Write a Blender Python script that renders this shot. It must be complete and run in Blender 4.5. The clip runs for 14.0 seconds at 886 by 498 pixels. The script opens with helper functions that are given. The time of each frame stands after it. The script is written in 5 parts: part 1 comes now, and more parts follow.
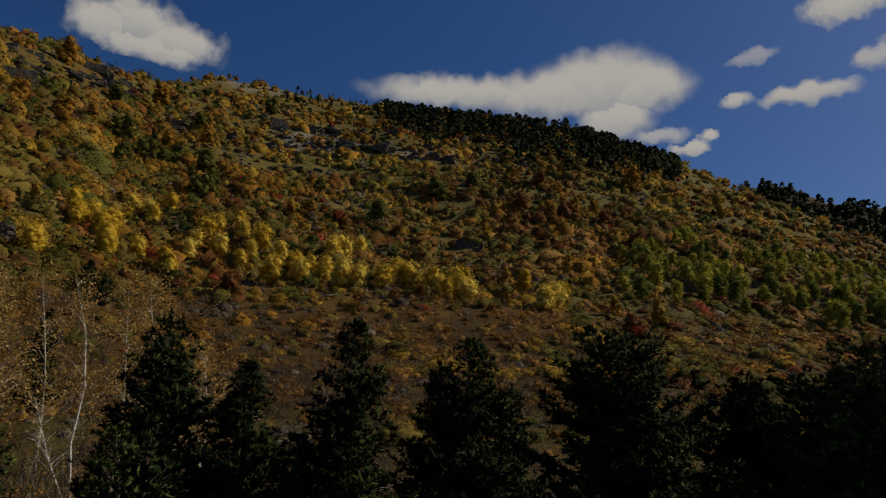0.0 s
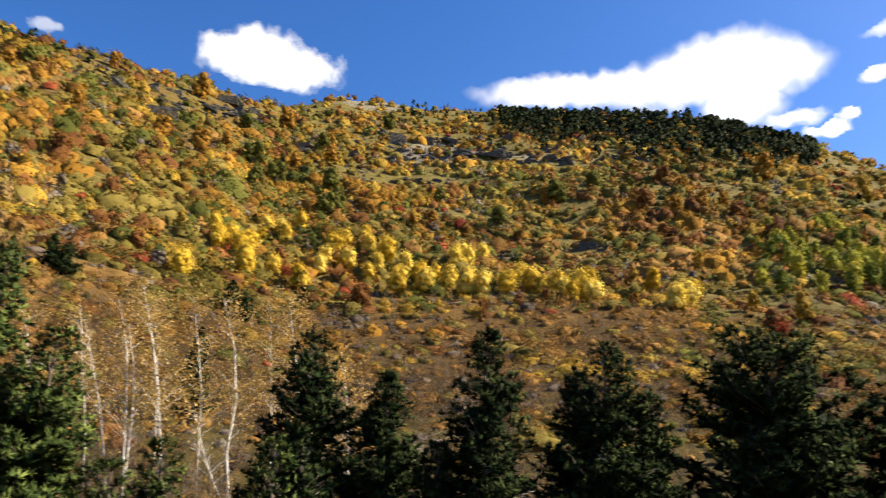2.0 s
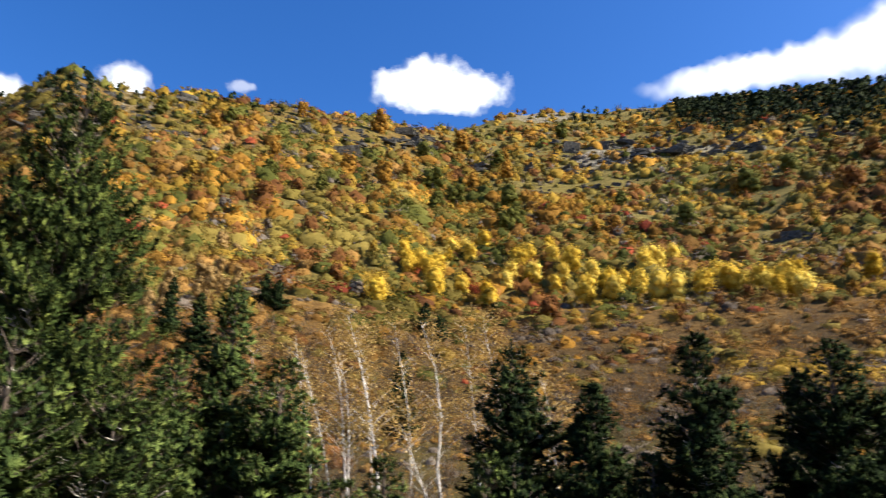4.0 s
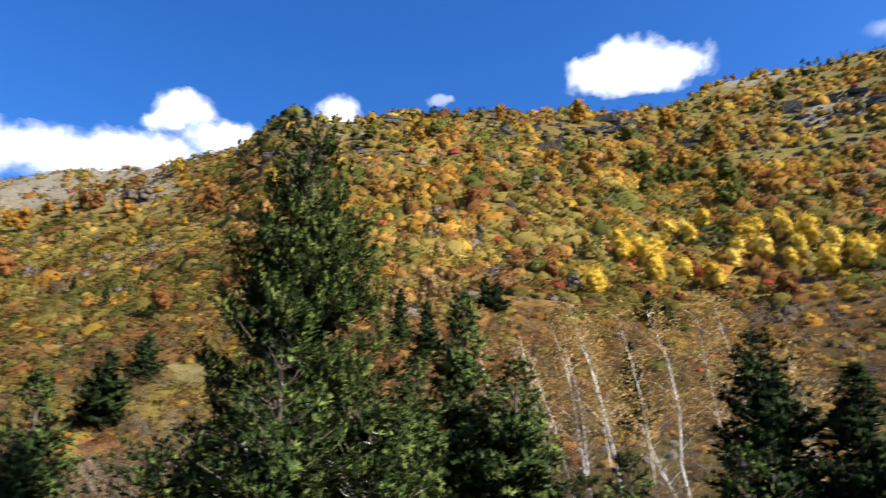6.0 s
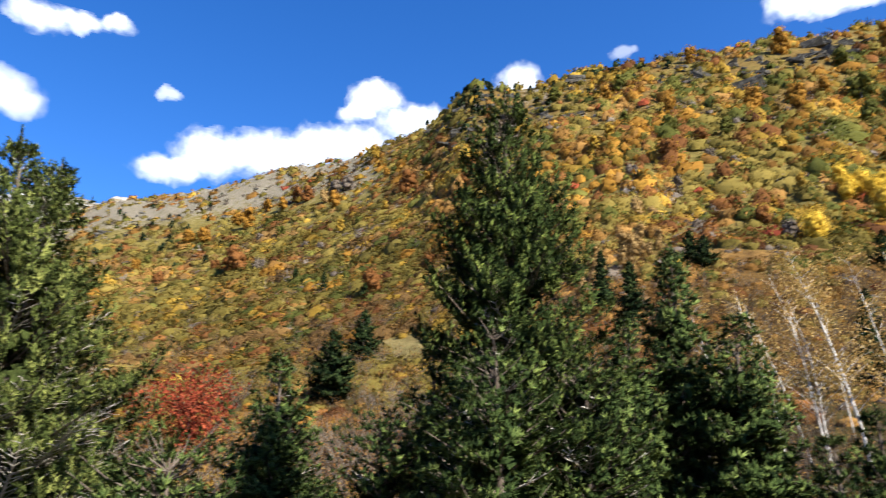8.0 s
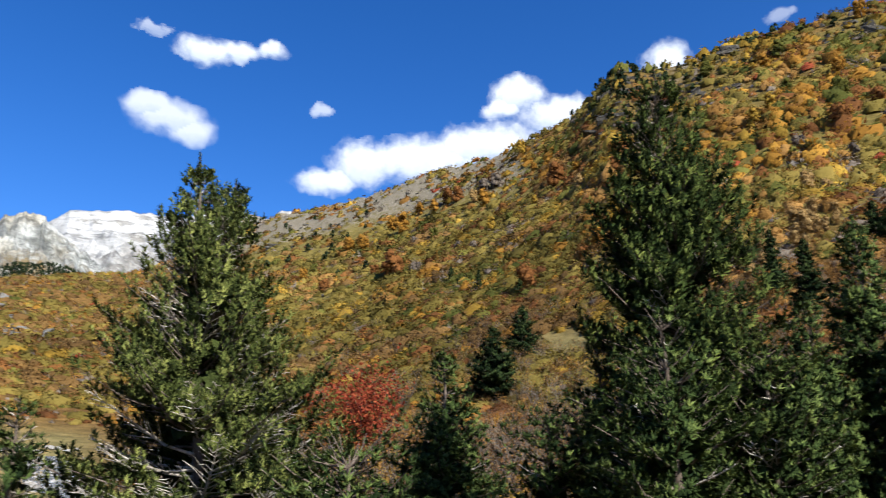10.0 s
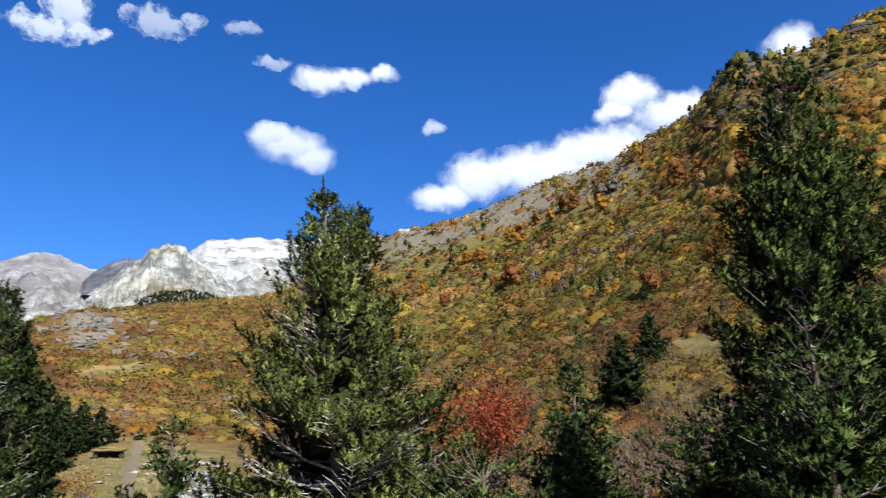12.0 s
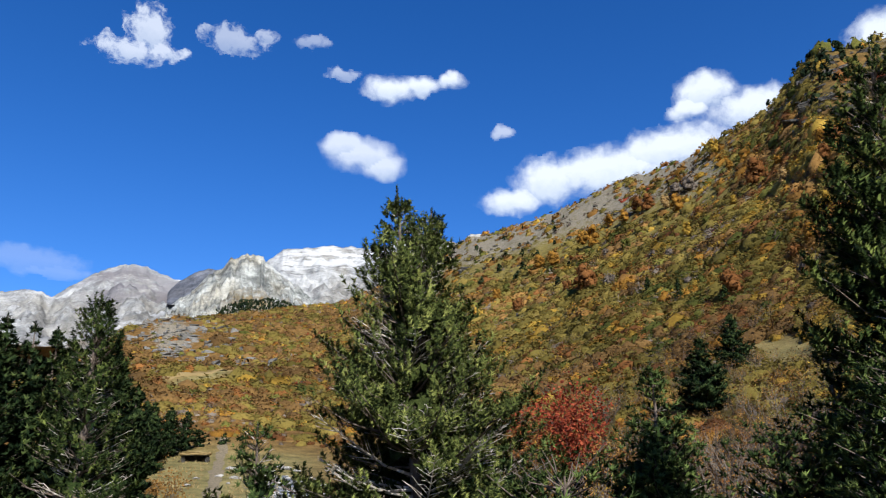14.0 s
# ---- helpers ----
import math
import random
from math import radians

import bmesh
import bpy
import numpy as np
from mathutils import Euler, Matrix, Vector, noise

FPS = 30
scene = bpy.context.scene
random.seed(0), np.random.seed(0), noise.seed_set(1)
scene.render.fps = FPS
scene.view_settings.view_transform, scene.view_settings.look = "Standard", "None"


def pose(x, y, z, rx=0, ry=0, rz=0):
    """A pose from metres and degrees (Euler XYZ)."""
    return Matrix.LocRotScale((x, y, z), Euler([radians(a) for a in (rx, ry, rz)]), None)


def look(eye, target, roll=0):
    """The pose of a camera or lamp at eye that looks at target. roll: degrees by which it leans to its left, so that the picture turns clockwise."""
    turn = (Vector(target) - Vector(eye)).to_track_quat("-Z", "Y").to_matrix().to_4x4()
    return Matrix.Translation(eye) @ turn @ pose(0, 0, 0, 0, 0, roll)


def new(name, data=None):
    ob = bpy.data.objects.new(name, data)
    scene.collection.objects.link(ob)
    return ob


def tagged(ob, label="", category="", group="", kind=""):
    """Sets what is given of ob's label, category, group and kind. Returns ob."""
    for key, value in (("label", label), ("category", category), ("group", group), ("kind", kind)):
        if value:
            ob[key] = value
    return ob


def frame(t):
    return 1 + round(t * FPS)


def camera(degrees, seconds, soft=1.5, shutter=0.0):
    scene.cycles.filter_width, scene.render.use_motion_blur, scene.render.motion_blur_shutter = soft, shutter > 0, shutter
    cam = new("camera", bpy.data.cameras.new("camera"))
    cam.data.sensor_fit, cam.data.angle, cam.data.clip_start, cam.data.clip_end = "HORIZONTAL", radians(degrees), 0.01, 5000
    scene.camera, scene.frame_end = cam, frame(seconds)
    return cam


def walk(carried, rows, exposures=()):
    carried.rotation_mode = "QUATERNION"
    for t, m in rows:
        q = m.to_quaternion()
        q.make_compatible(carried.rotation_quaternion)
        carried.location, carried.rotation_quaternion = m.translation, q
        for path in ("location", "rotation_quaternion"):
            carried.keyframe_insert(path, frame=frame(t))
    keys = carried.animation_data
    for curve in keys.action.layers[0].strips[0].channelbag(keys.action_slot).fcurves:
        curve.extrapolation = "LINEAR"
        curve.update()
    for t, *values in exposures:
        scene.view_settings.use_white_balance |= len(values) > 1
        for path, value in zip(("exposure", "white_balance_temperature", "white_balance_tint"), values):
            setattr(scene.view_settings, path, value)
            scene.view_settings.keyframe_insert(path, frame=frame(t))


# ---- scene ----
import collections

# A mountain valley in autumn: steep wooded hillside, pines by the road, pale peaks behind.
# The camera stands on the road bank and pans about 87 degrees to its left.
cam = camera(62.2, 14.0, soft=1.1, shutter=0.75)
PATH = [
    (0.0, pose(0.451, 0.622, -0.039, 107.75, -1.18, 0.31)),
    (0.5, pose(0.402, 0.550, -0.036, 107.79, -1.04, 1.71)),
    (1.0, pose(0.355, 0.484, -0.033, 107.82, -1.00, 3.99)),
    (1.5, pose(0.310, 0.424, -0.029, 107.89, -1.10, 6.98)),
    (2.0, pose(0.267, 0.369, -0.026, 107.97, -1.13, 10.29)),
    (2.5, pose(0.226, 0.319, -0.022, 108.09, -1.05, 13.80)),
    (5.0, pose(0.048, 0.131, -0.005, 109.06, 0.07, 34.09)),
    (5.5, pose(0.017, 0.104, -0.002, 108.92, 0.21, 38.54)),
    (6.0, pose(-0.011, 0.080, 0.001, 108.55, 0.37, 43.11)),
    (6.5, pose(-0.037, 0.058, 0.005, 107.90, 0.40, 47.42)),
    (7.0, pose(-0.062, 0.039, 0.008, 107.23, 0.54, 51.52)),
    (7.5, pose(-0.085, 0.021, 0.012, 106.64, 0.76, 55.40)),
    (8.0, pose(-0.106, 0.005, 0.015, 106.16, 0.93, 59.13)),
    (10.5, pose(-0.184, -0.064, 0.032, 106.32, 1.40, 74.17)),
    (11.0, pose(-0.195, -0.078, 0.035, 106.61, 1.54, 76.67)),
    (11.5, pose(-0.203, -0.092, 0.039, 106.89, 1.62, 79.02)),
    (12.0, pose(-0.210, -0.107, 0.042, 107.22, 1.68, 81.24)),
    (12.5, pose(-0.215, -0.124, 0.046, 107.52, 1.65, 83.14)),
    (13.0, pose(-0.219, -0.141, 0.049, 107.69, 1.63, 84.63)),
    (13.5, pose(-0.221, -0.161, 0.052, 107.79, 1.42, 85.95)),
    (14.0, pose(-0.221, -0.183, 0.056, 107.77, 1.13, 86.89)),
]
# seconds, stops, white balance: the picture fades in, and cools as the view turns to the mountains
FADE = [(0.0, -0.5, 7200, 10), (0.4, 0.32, 7200, 10), (0.8, 0.95, 7200, 10), (1.2, 1.32, 7200, 10), (1.6, 1.5, 7150, 10), (2.5, 1.55, 7000, 10), (5.0, 1.5, 6150, 10), (8.0, 1.54, 6050, 10), (10.5, 1.05, 5800, 10), (13.0, 1.03, 5750, 10), (14.0, 0.86, 5700, 10)]
walk(cam, PATH, FADE)

# ---- world and sun ----
SUN_BEARING, SUN_HEIGHT = -70.0, 38.0          # degrees to the left of +y, and above the horizon
world = bpy.data.worlds.new("sky")
scene.world = world
world.use_nodes = True
wn, wl = world.node_tree.nodes, world.node_tree.links
sky = wn.new("ShaderNodeTexSky")
sky.sky_type, sky.sun_disc = "NISHITA", False
sky.sun_elevation, sky.sun_rotation = radians(SUN_HEIGHT), radians(-SUN_BEARING)
sky.altitude, sky.air_density, sky.dust_density, sky.ozone_density = 2000, 1.0, 2.0, 2.4
hue = wn.new("ShaderNodeHueSaturation")
hue.inputs["Saturation"].default_value = 1.32
wl.new(sky.outputs[0], hue.inputs["Color"])
hue.inputs["Hue"].default_value = 0.5105
wl.new(hue.outputs[0], wn["Background"].inputs["Color"])
wn["Background"].inputs["Strength"].default_value = 0.085
sun = new("sun", bpy.data.lights.new("sun", "SUN"))
sun.data.energy, sun.data.angle, sun.data.color = 5.0, radians(0.55), (1.0, 0.91, 0.74)
_h, _e = radians(SUN_BEARING), radians(SUN_HEIGHT)
sun.matrix_world = look((-300 * math.sin(_h), 300 * math.cos(_h), 300 * math.tan(_e)), (0, 0, 0))


# ---- materials ----
def material(name, rough=0.9):
    m = bpy.data.materials.new(name)
    m.use_nodes = True
    b = m.node_tree.nodes["Principled BSDF"]
    b.inputs["Roughness"].default_value = rough
    b.inputs["Specular IOR Level"].default_value = 0.1
    return m, m.node_tree.nodes, m.node_tree.links, b


def noise_node(n, l, scale, detail=4.0, rough=0.6, coords=None, kind="Position"):
    tex = n.new("ShaderNodeTexNoise")
    tex.inputs["Scale"].default_value, tex.inputs["Detail"].default_value = scale, detail
    tex.inputs["Roughness"].default_value = rough
    if coords is None:
        coords = n.new("ShaderNodeNewGeometry").outputs[kind]
    l.new(coords, tex.inputs["Vector"])
    return tex.outputs["Fac"]


def ramp(n, l, fac, stops):
    r = n.new("ShaderNodeValToRGB")
    while len(r.color_ramp.elements) < len(stops):
        r.color_ramp.elements.new(0.5)
    for e, (p, c) in zip(r.color_ramp.elements, stops):
        e.position, e.color = p, (*c, 1)
    l.new(fac, r.inputs["Fac"])
    return r.outputs["Color"]


def mixed(n, l, fac, a, b, mode="MIX"):
    m = n.new("ShaderNodeMix")
    m.data_type, m.blend_type = "RGBA", mode
    for socket, v in ((m.inputs[0], fac), (m.inputs[6], a), (m.inputs[7], b)):
        if isinstance(v, (int, float)):
            socket.default_value = v
        elif isinstance(v, tuple):
            socket.default_value = (*v, 1)
        else:
            l.new(v, socket)
    return m.outputs[2]


def math_node(n, l, op, a, b=0.0):
    m = n.new("ShaderNodeMath")
    m.operation = op
    for i, v in enumerate((a, b)):
        if isinstance(v, (int, float)):
            m.inputs[i].default_value = v
        else:
            l.new(v, m.inputs[i])
    return m.outputs[0]


def attribute(n, name):
    a = n.new("ShaderNodeAttribute")
    a.attribute_name = name
    return a.outputs["Fac"]


def leaf_material(name, dark, mid, light, glow=0.3, per_object=False, grain=0.8, vary=0.9, relief=0.6):
    """Foliage: colour by bush (tone) and by leaf, partly translucent."""
    m, n, l, b = material(name, 0.85)
    b.inputs["Specular IOR Level"].default_value = 0.04
    geo = n.new("ShaderNodeNewGeometry")
    f = math_node(n, l, "MULTIPLY", geo.outputs["Random Per Island"], 0.16)
    base = n.new("ShaderNodeObjectInfo").outputs["Random"] if per_object else attribute(n, "tone")
    f = math_node(n, l, "ADD", f, math_node(n, l, "MULTIPLY", base, 0.84))
    fine = noise_node(n, l, grain, 5, 0.75)
    f = math_node(n, l, "ADD", f, math_node(n, l, "MULTIPLY", math_node(n, l, "SUBTRACT", fine, 0.5), vary))
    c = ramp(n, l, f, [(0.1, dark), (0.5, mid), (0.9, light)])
    l.new(c, b.inputs["Base Color"])
    bm = n.new("ShaderNodeBump")
    bm.inputs["Strength"].default_value, bm.inputs["Distance"].default_value = relief, 0.7 / grain
    l.new(fine, bm.inputs["Height"]), l.new(bm.outputs[0], b.inputs["Normal"])
    t = n.new("ShaderNodeBsdfTranslucent")
    l.new(c, t.inputs["Color"])
    mix = n.new("ShaderNodeMixShader")
    mix.inputs[0].default_value = glow
    l.new(b.outputs[0], mix.inputs[1]), l.new(t.outputs[0], mix.inputs[2])
    l.new(mix.outputs[0], n["Material Output"].inputs["Surface"])
    return m


def bark_material(name, a, b, scale=9.0, bump=0.6):
    m, n, l, s = material(name, 0.9)
    co = n.new("ShaderNodeTexCoord").outputs["Object"]
    mp = n.new("ShaderNodeMapping")
    mp.inputs["Scale"].default_value = (1.0, 1.0, 0.3)
    l.new(co, mp.inputs["Vector"])
    f = noise_node(n, l, scale, 6, 0.7, mp.outputs[0])
    l.new(ramp(n, l, f, [(0.35, a), (0.65, b)]), s.inputs["Base Color"])
    bm = n.new("ShaderNodeBump")
    bm.inputs["Strength"].default_value = bump
    l.new(f, bm.inputs["Height"]), l.new(bm.outputs[0], s.inputs["Normal"])
    return m


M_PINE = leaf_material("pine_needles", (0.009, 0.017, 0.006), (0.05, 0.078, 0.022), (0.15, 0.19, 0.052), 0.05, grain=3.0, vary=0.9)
# sunlit and shaded copies of the pine colour; the last also serves backlit pines
M_PINE_SUNLIT = leaf_material("sunlit_pine_needles", (0.016, 0.022, 0.007), (0.08, 0.103, 0.027), (0.27, 0.29, 0.08), 0.08, grain=3.0, vary=0.9)
M_PINE_SHADED = leaf_material("shaded_pine_needles", (0.006, 0.011, 0.004), (0.036, 0.056, 0.015), (0.135, 0.165, 0.04), 0.05, grain=3.0, vary=0.9)
M_SPRUCE_SHADED_PINE = leaf_material("spruce_shaded_pine_needles", (0.004, 0.009, 0.004), (0.016, 0.029, 0.01), (0.06, 0.082, 0.025), 0.04, grain=3.0, vary=0.9)
M_FIR_FAR = leaf_material("far_needles", (0.006, 0.011, 0.006), (0.014, 0.023, 0.01), (0.03, 0.04, 0.016), 0.06)
M_YELLOW = leaf_material("yellow_leaves", (0.44, 0.28, 0.025), (0.65, 0.455, 0.062), (0.76, 0.6, 0.14), 0.35, True)
M_PALE = leaf_material("pale_leaves", (0.17, 0.102, 0.038), (0.31, 0.2, 0.078), (0.46, 0.33, 0.15), 0.3)
M_BIRCHLEAF = leaf_material("birch_leaves", (0.2, 0.12, 0.035), (0.38, 0.245, 0.075), (0.58, 0.42, 0.17), 0.3)
M_GREEN = leaf_material("green_yellow_leaves", (0.1, 0.13, 0.022), (0.24, 0.25, 0.04), (0.45, 0.39, 0.055), 0.3, True)
M_OCHRE = leaf_material("ochre_scrub", (0.14, 0.07, 0.013), (0.265, 0.132, 0.022), (0.42, 0.225, 0.036), 0.25)
M_GOLD = leaf_material("golden_scrub", (0.16, 0.1, 0.017), (0.29, 0.182, 0.028), (0.46, 0.295, 0.048), 0.25)
M_OLIVE = leaf_material("olive_scrub", (0.085, 0.068, 0.016), (0.155, 0.12, 0.028), (0.235, 0.175, 0.043), 0.22)
M_LEAFGREEN = leaf_material("green_scrub", (0.04, 0.047, 0.011), (0.09, 0.092, 0.02), (0.17, 0.158, 0.035), 0.25)
M_RUST = leaf_material("rust_scrub", (0.08, 0.035, 0.014), (0.165, 0.07, 0.022), (0.27, 0.12, 0.035), 0.22)
M_RED = leaf_material("red_leaves", (0.12, 0.025, 0.014), (0.24, 0.045, 0.022), (0.36, 0.09, 0.04), 0.25)
M_BROWN = leaf_material("brown_scrub", (0.13, 0.066, 0.016), (0.212, 0.112, 0.03), (0.305, 0.168, 0.05), 0.15)
M_BRACKEN = leaf_material("bracken_brown_scrub", (0.07, 0.042, 0.016), (0.135, 0.078, 0.027), (0.21, 0.122, 0.04), 0.15)
M_GREY = leaf_material("bare_grey_twigs", (0.065, 0.05, 0.038), (0.12, 0.096, 0.076), (0.2, 0.165, 0.13), 0.03)
M_DRYGRASS = leaf_material("dry_grass_bank", (0.22, 0.16, 0.07), (0.3, 0.22, 0.1), (0.38, 0.29, 0.14), 0.0)
M_BARK = bark_material("pine_bark", (0.06, 0.045, 0.035), (0.18, 0.145, 0.12))
M_DEADWOOD = bark_material("weathered_twigs", (0.22, 0.19, 0.16), (0.48, 0.44, 0.39))
M_BIRCH = bark_material("birch_bark", (0.3, 0.27, 0.24), (0.8, 0.77, 0.72), 5.0, 0.3)
M_DARKBARK = bark_material("dark_bark", (0.06, 0.045, 0.035), (0.16, 0.13, 0.11))


def rock_material(name, a, b, c, scale=0.5, bump=0.8, strata=0.0):
    m, n, l, s = material(name, 0.95)
    f = noise_node(n, l, scale, 9, 0.68)
    g = noise_node(n, l, scale * 6, 6, 0.7)
    col = ramp(n, l, f, [(0.32, a), (0.52, b), (0.7, c)])
    col = mixed(n, l, math_node(n, l, "MULTIPLY", g, 0.5), col, a)
    l.new(col, s.inputs["Base Color"])
    h = math_node(n, l, "ADD", f, math_node(n, l, "MULTIPLY", g, 0.4))
    bm = n.new("ShaderNodeBump")
    bm.inputs["Strength"].default_value, bm.inputs["Distance"].default_value = bump, 0.4 / scale
    l.new(h, bm.inputs["Height"]), l.new(bm.outputs[0], s.inputs["Normal"])
    return m


M_ROCK = rock_material("grey_schist", (0.025, 0.023, 0.02), (0.085, 0.078, 0.068), (0.2, 0.185, 0.16), 0.5)
M_HILLROCK = rock_material("weathered_limestone", (0.09, 0.085, 0.078), (0.18, 0.172, 0.158), (0.3, 0.288, 0.265), 0.8)
M_STONE = rock_material("pale_stone", (0.2, 0.19, 0.175), (0.36, 0.345, 0.32), (0.52, 0.5, 0.47), 1.5)


def mountain_material(name, dark, mid, light, stain, ribs=0.4):
    """Pale limestone: crags and ribs with shade painted in, screes, grass on the lower shoulders, thin snow near the
    tops.
    """
    m, n, l, s = material(name, 0.95)
    geo = n.new("ShaderNodeNewGeometry")
    mp = n.new("ShaderNodeMapping")
    mp.inputs["Scale"].default_value, mp.inputs["Rotation"].default_value = (0.5, 0.5, 1.3), (0.35, 0.25, 0)
    l.new(geo.outputs["Position"], mp.inputs["Vector"])
    f = noise_node(n, l, 0.006, 12, 0.72, mp.outputs[0])
    g = noise_node(n, l, 0.004, 9, 0.68)
    crag = noise_node(n, l, 0.035, 8, 0.75)
    col = ramp(n, l, f, [(0.36, dark), (0.5, mid), (0.62, light)])
    col = mixed(n, l, ramp(n, l, g, [(0.46, (0,) * 3), (0.62, (0.75,) * 3)]), col, stain)
    # crag and rib noise darkens the grooves: relief shading painted into the colour
    col = mixed(n, l, 0.45, col, ramp(n, l, crag, [(0.4, (0.5,) * 3), (0.52, (1.35,) * 3)]), "MULTIPLY")
    up = n.new("ShaderNodeMapping")
    up.inputs["Scale"].default_value = (1.0, 1.0, 0.22)
    l.new(geo.outputs["Position"], up.inputs["Vector"])
    rib = noise_node(n, l, 0.018, 9, 0.72, up.outputs[0])
    col = mixed(n, l, ribs, col, ramp(n, l, rib, [(0.42, (0.35,) * 3), (0.56, (1.3,) * 3)]), "MULTIPLY")
    band = math_node(n, l, "MULTIPLY", attribute(n, "band"), ramp(n, l, noise_node(n, l, 0.008, 8, 0.7, mp.outputs[0]), [(0.42, (0,) * 3), (0.52, (0.9,) * 3)]))
    col = mixed(n, l, band, col, (0.15, 0.138, 0.145))
    grass = math_node(n, l, "MULTIPLY", attribute(n, "grass"), ramp(n, l, noise_node(n, l, 0.02, 9, 0.75), [(0.4, (0,) * 3), (0.55, (1,) * 3)]))
    col = mixed(n, l, grass, col, (0.17, 0.125, 0.06))
    beds = n.new("ShaderNodeMapping")
    beds.inputs["Scale"].default_value, beds.inputs["Rotation"].default_value = (0.35, 0.35, 1.8), (0.1, 0.15, 0)
    l.new(geo.outputs["Position"], beds.inputs["Vector"])
    snow = math_node(n, l, "MULTIPLY", attribute(n, "snow"), ramp(n, l, noise_node(n, l, 0.006, 10, 0.68, beds.outputs[0]), [(0.47, (0,) * 3), (0.54, (1,) * 3)]))
    col = mixed(n, l, snow, col, (0.5, 0.5, 0.495))
    l.new(col, s.inputs["Base Color"])
    bm = n.new("ShaderNodeBump")
    bm.inputs["Strength"].default_value, bm.inputs["Distance"].default_value = 0.6, 40.0
    l.new(math_node(n, l, "ADD", math_node(n, l, "ADD", f, math_node(n, l, "MULTIPLY", crag, 0.55)), math_node(n, l, "MULTIPLY", rib, ribs)), bm.inputs["Height"])
    l.new(bm.outputs[0], s.inputs["Normal"])
    return m


M_PEAK = mountain_material("limestone_peaks", (0.1, 0.103, 0.108), (0.26, 0.262, 0.262), (0.385, 0.382, 0.372), (0.2, 0.186, 0.16), 0.4)
M_TOWER = mountain_material("grey_limestone", (0.1, 0.105, 0.102), (0.26, 0.267, 0.25), (0.4, 0.4, 0.38), (0.27, 0.245, 0.19), 0.75)
# shade on the peak in the gap is put into its rock colour
M_PEAK_SHADED = mountain_material("shaded_peak_rock", (0.05, 0.055, 0.07), (0.09, 0.095, 0.115), (0.14, 0.145, 0.165), (0.1, 0.1, 0.11))


def ground_material():
    """Autumn grass and low scrub: dry brown, ochre or olive by place, with stony ground near the crests."""
    m, n, l, s = material("autumn_grass", 1.0)
    big, mid, fine = noise_node(n, l, 0.035, 5), noise_node(n, l, 0.22, 7, 0.7), noise_node(n, l, 2.5, 6, 0.7)
    olive = ramp(n, l, mid, [(0.3, (0.07, 0.057, 0.014)), (0.5, (0.145, 0.115, 0.029)), (0.7, (0.22, 0.162, 0.046))])
    brown = ramp(n, l, mid, [(0.3, (0.055, 0.029, 0.008)), (0.5, (0.135, 0.075, 0.021)), (0.7, (0.225, 0.13, 0.038))])
    green = ramp(n, l, mid, [(0.3, (0.085, 0.075, 0.028)), (0.5, (0.17, 0.143, 0.055)), (0.7, (0.27, 0.22, 0.095))])
    stony = ramp(n, l, fine, [(0.35, (0.09, 0.076, 0.055)), (0.55, (0.2, 0.172, 0.125)), (0.68, (0.36, 0.33, 0.28))])
    dry = ramp(n, l, math_node(n, l, "ADD", attribute(n, "dry"), math_node(n, l, "SUBTRACT", math_node(n, l, "MULTIPLY", big, 0.8), 0.4)), [(0.35, (0,) * 3), (0.65, (1,) * 3)])
    col = mixed(n, l, dry, olive, brown)
    col = mixed(n, l, attribute(n, "meadow"), col, green)
    # near-black ground: shade between the bushes painted in with the fallen leaves
    col = mixed(n, l, attribute(n, "litter_shade"), col, ramp(n, l, mid, [(0.3, (0.01, 0.007, 0.003)), (0.6, (0.034, 0.023, 0.008))]))
    rocky = ramp(n, l, math_node(n, l, "ADD", attribute(n, "stony"), math_node(n, l, "SUBTRACT", mid, 0.5)), [(0.45, (0,) * 3), (0.6, (1,) * 3)])
    col = mixed(n, l, rocky, col, stony)
    col = mixed(n, l, 0.55, col, ramp(n, l, fine, [(0.3, (0.45,) * 3), (0.7, (1.35,) * 3)]), "MULTIPLY")
    l.new(col, s.inputs["Base Color"])
    bm = n.new("ShaderNodeBump")
    bm.inputs["Strength"].default_value, bm.inputs["Distance"].default_value = 0.9, 0.6
    l.new(math_node(n, l, "ADD", mid, math_node(n, l, "MULTIPLY", fine, 0.4)), bm.inputs["Height"])
    l.new(bm.outputs[0], s.inputs["Normal"])
    return m


M_GROUND = ground_material()


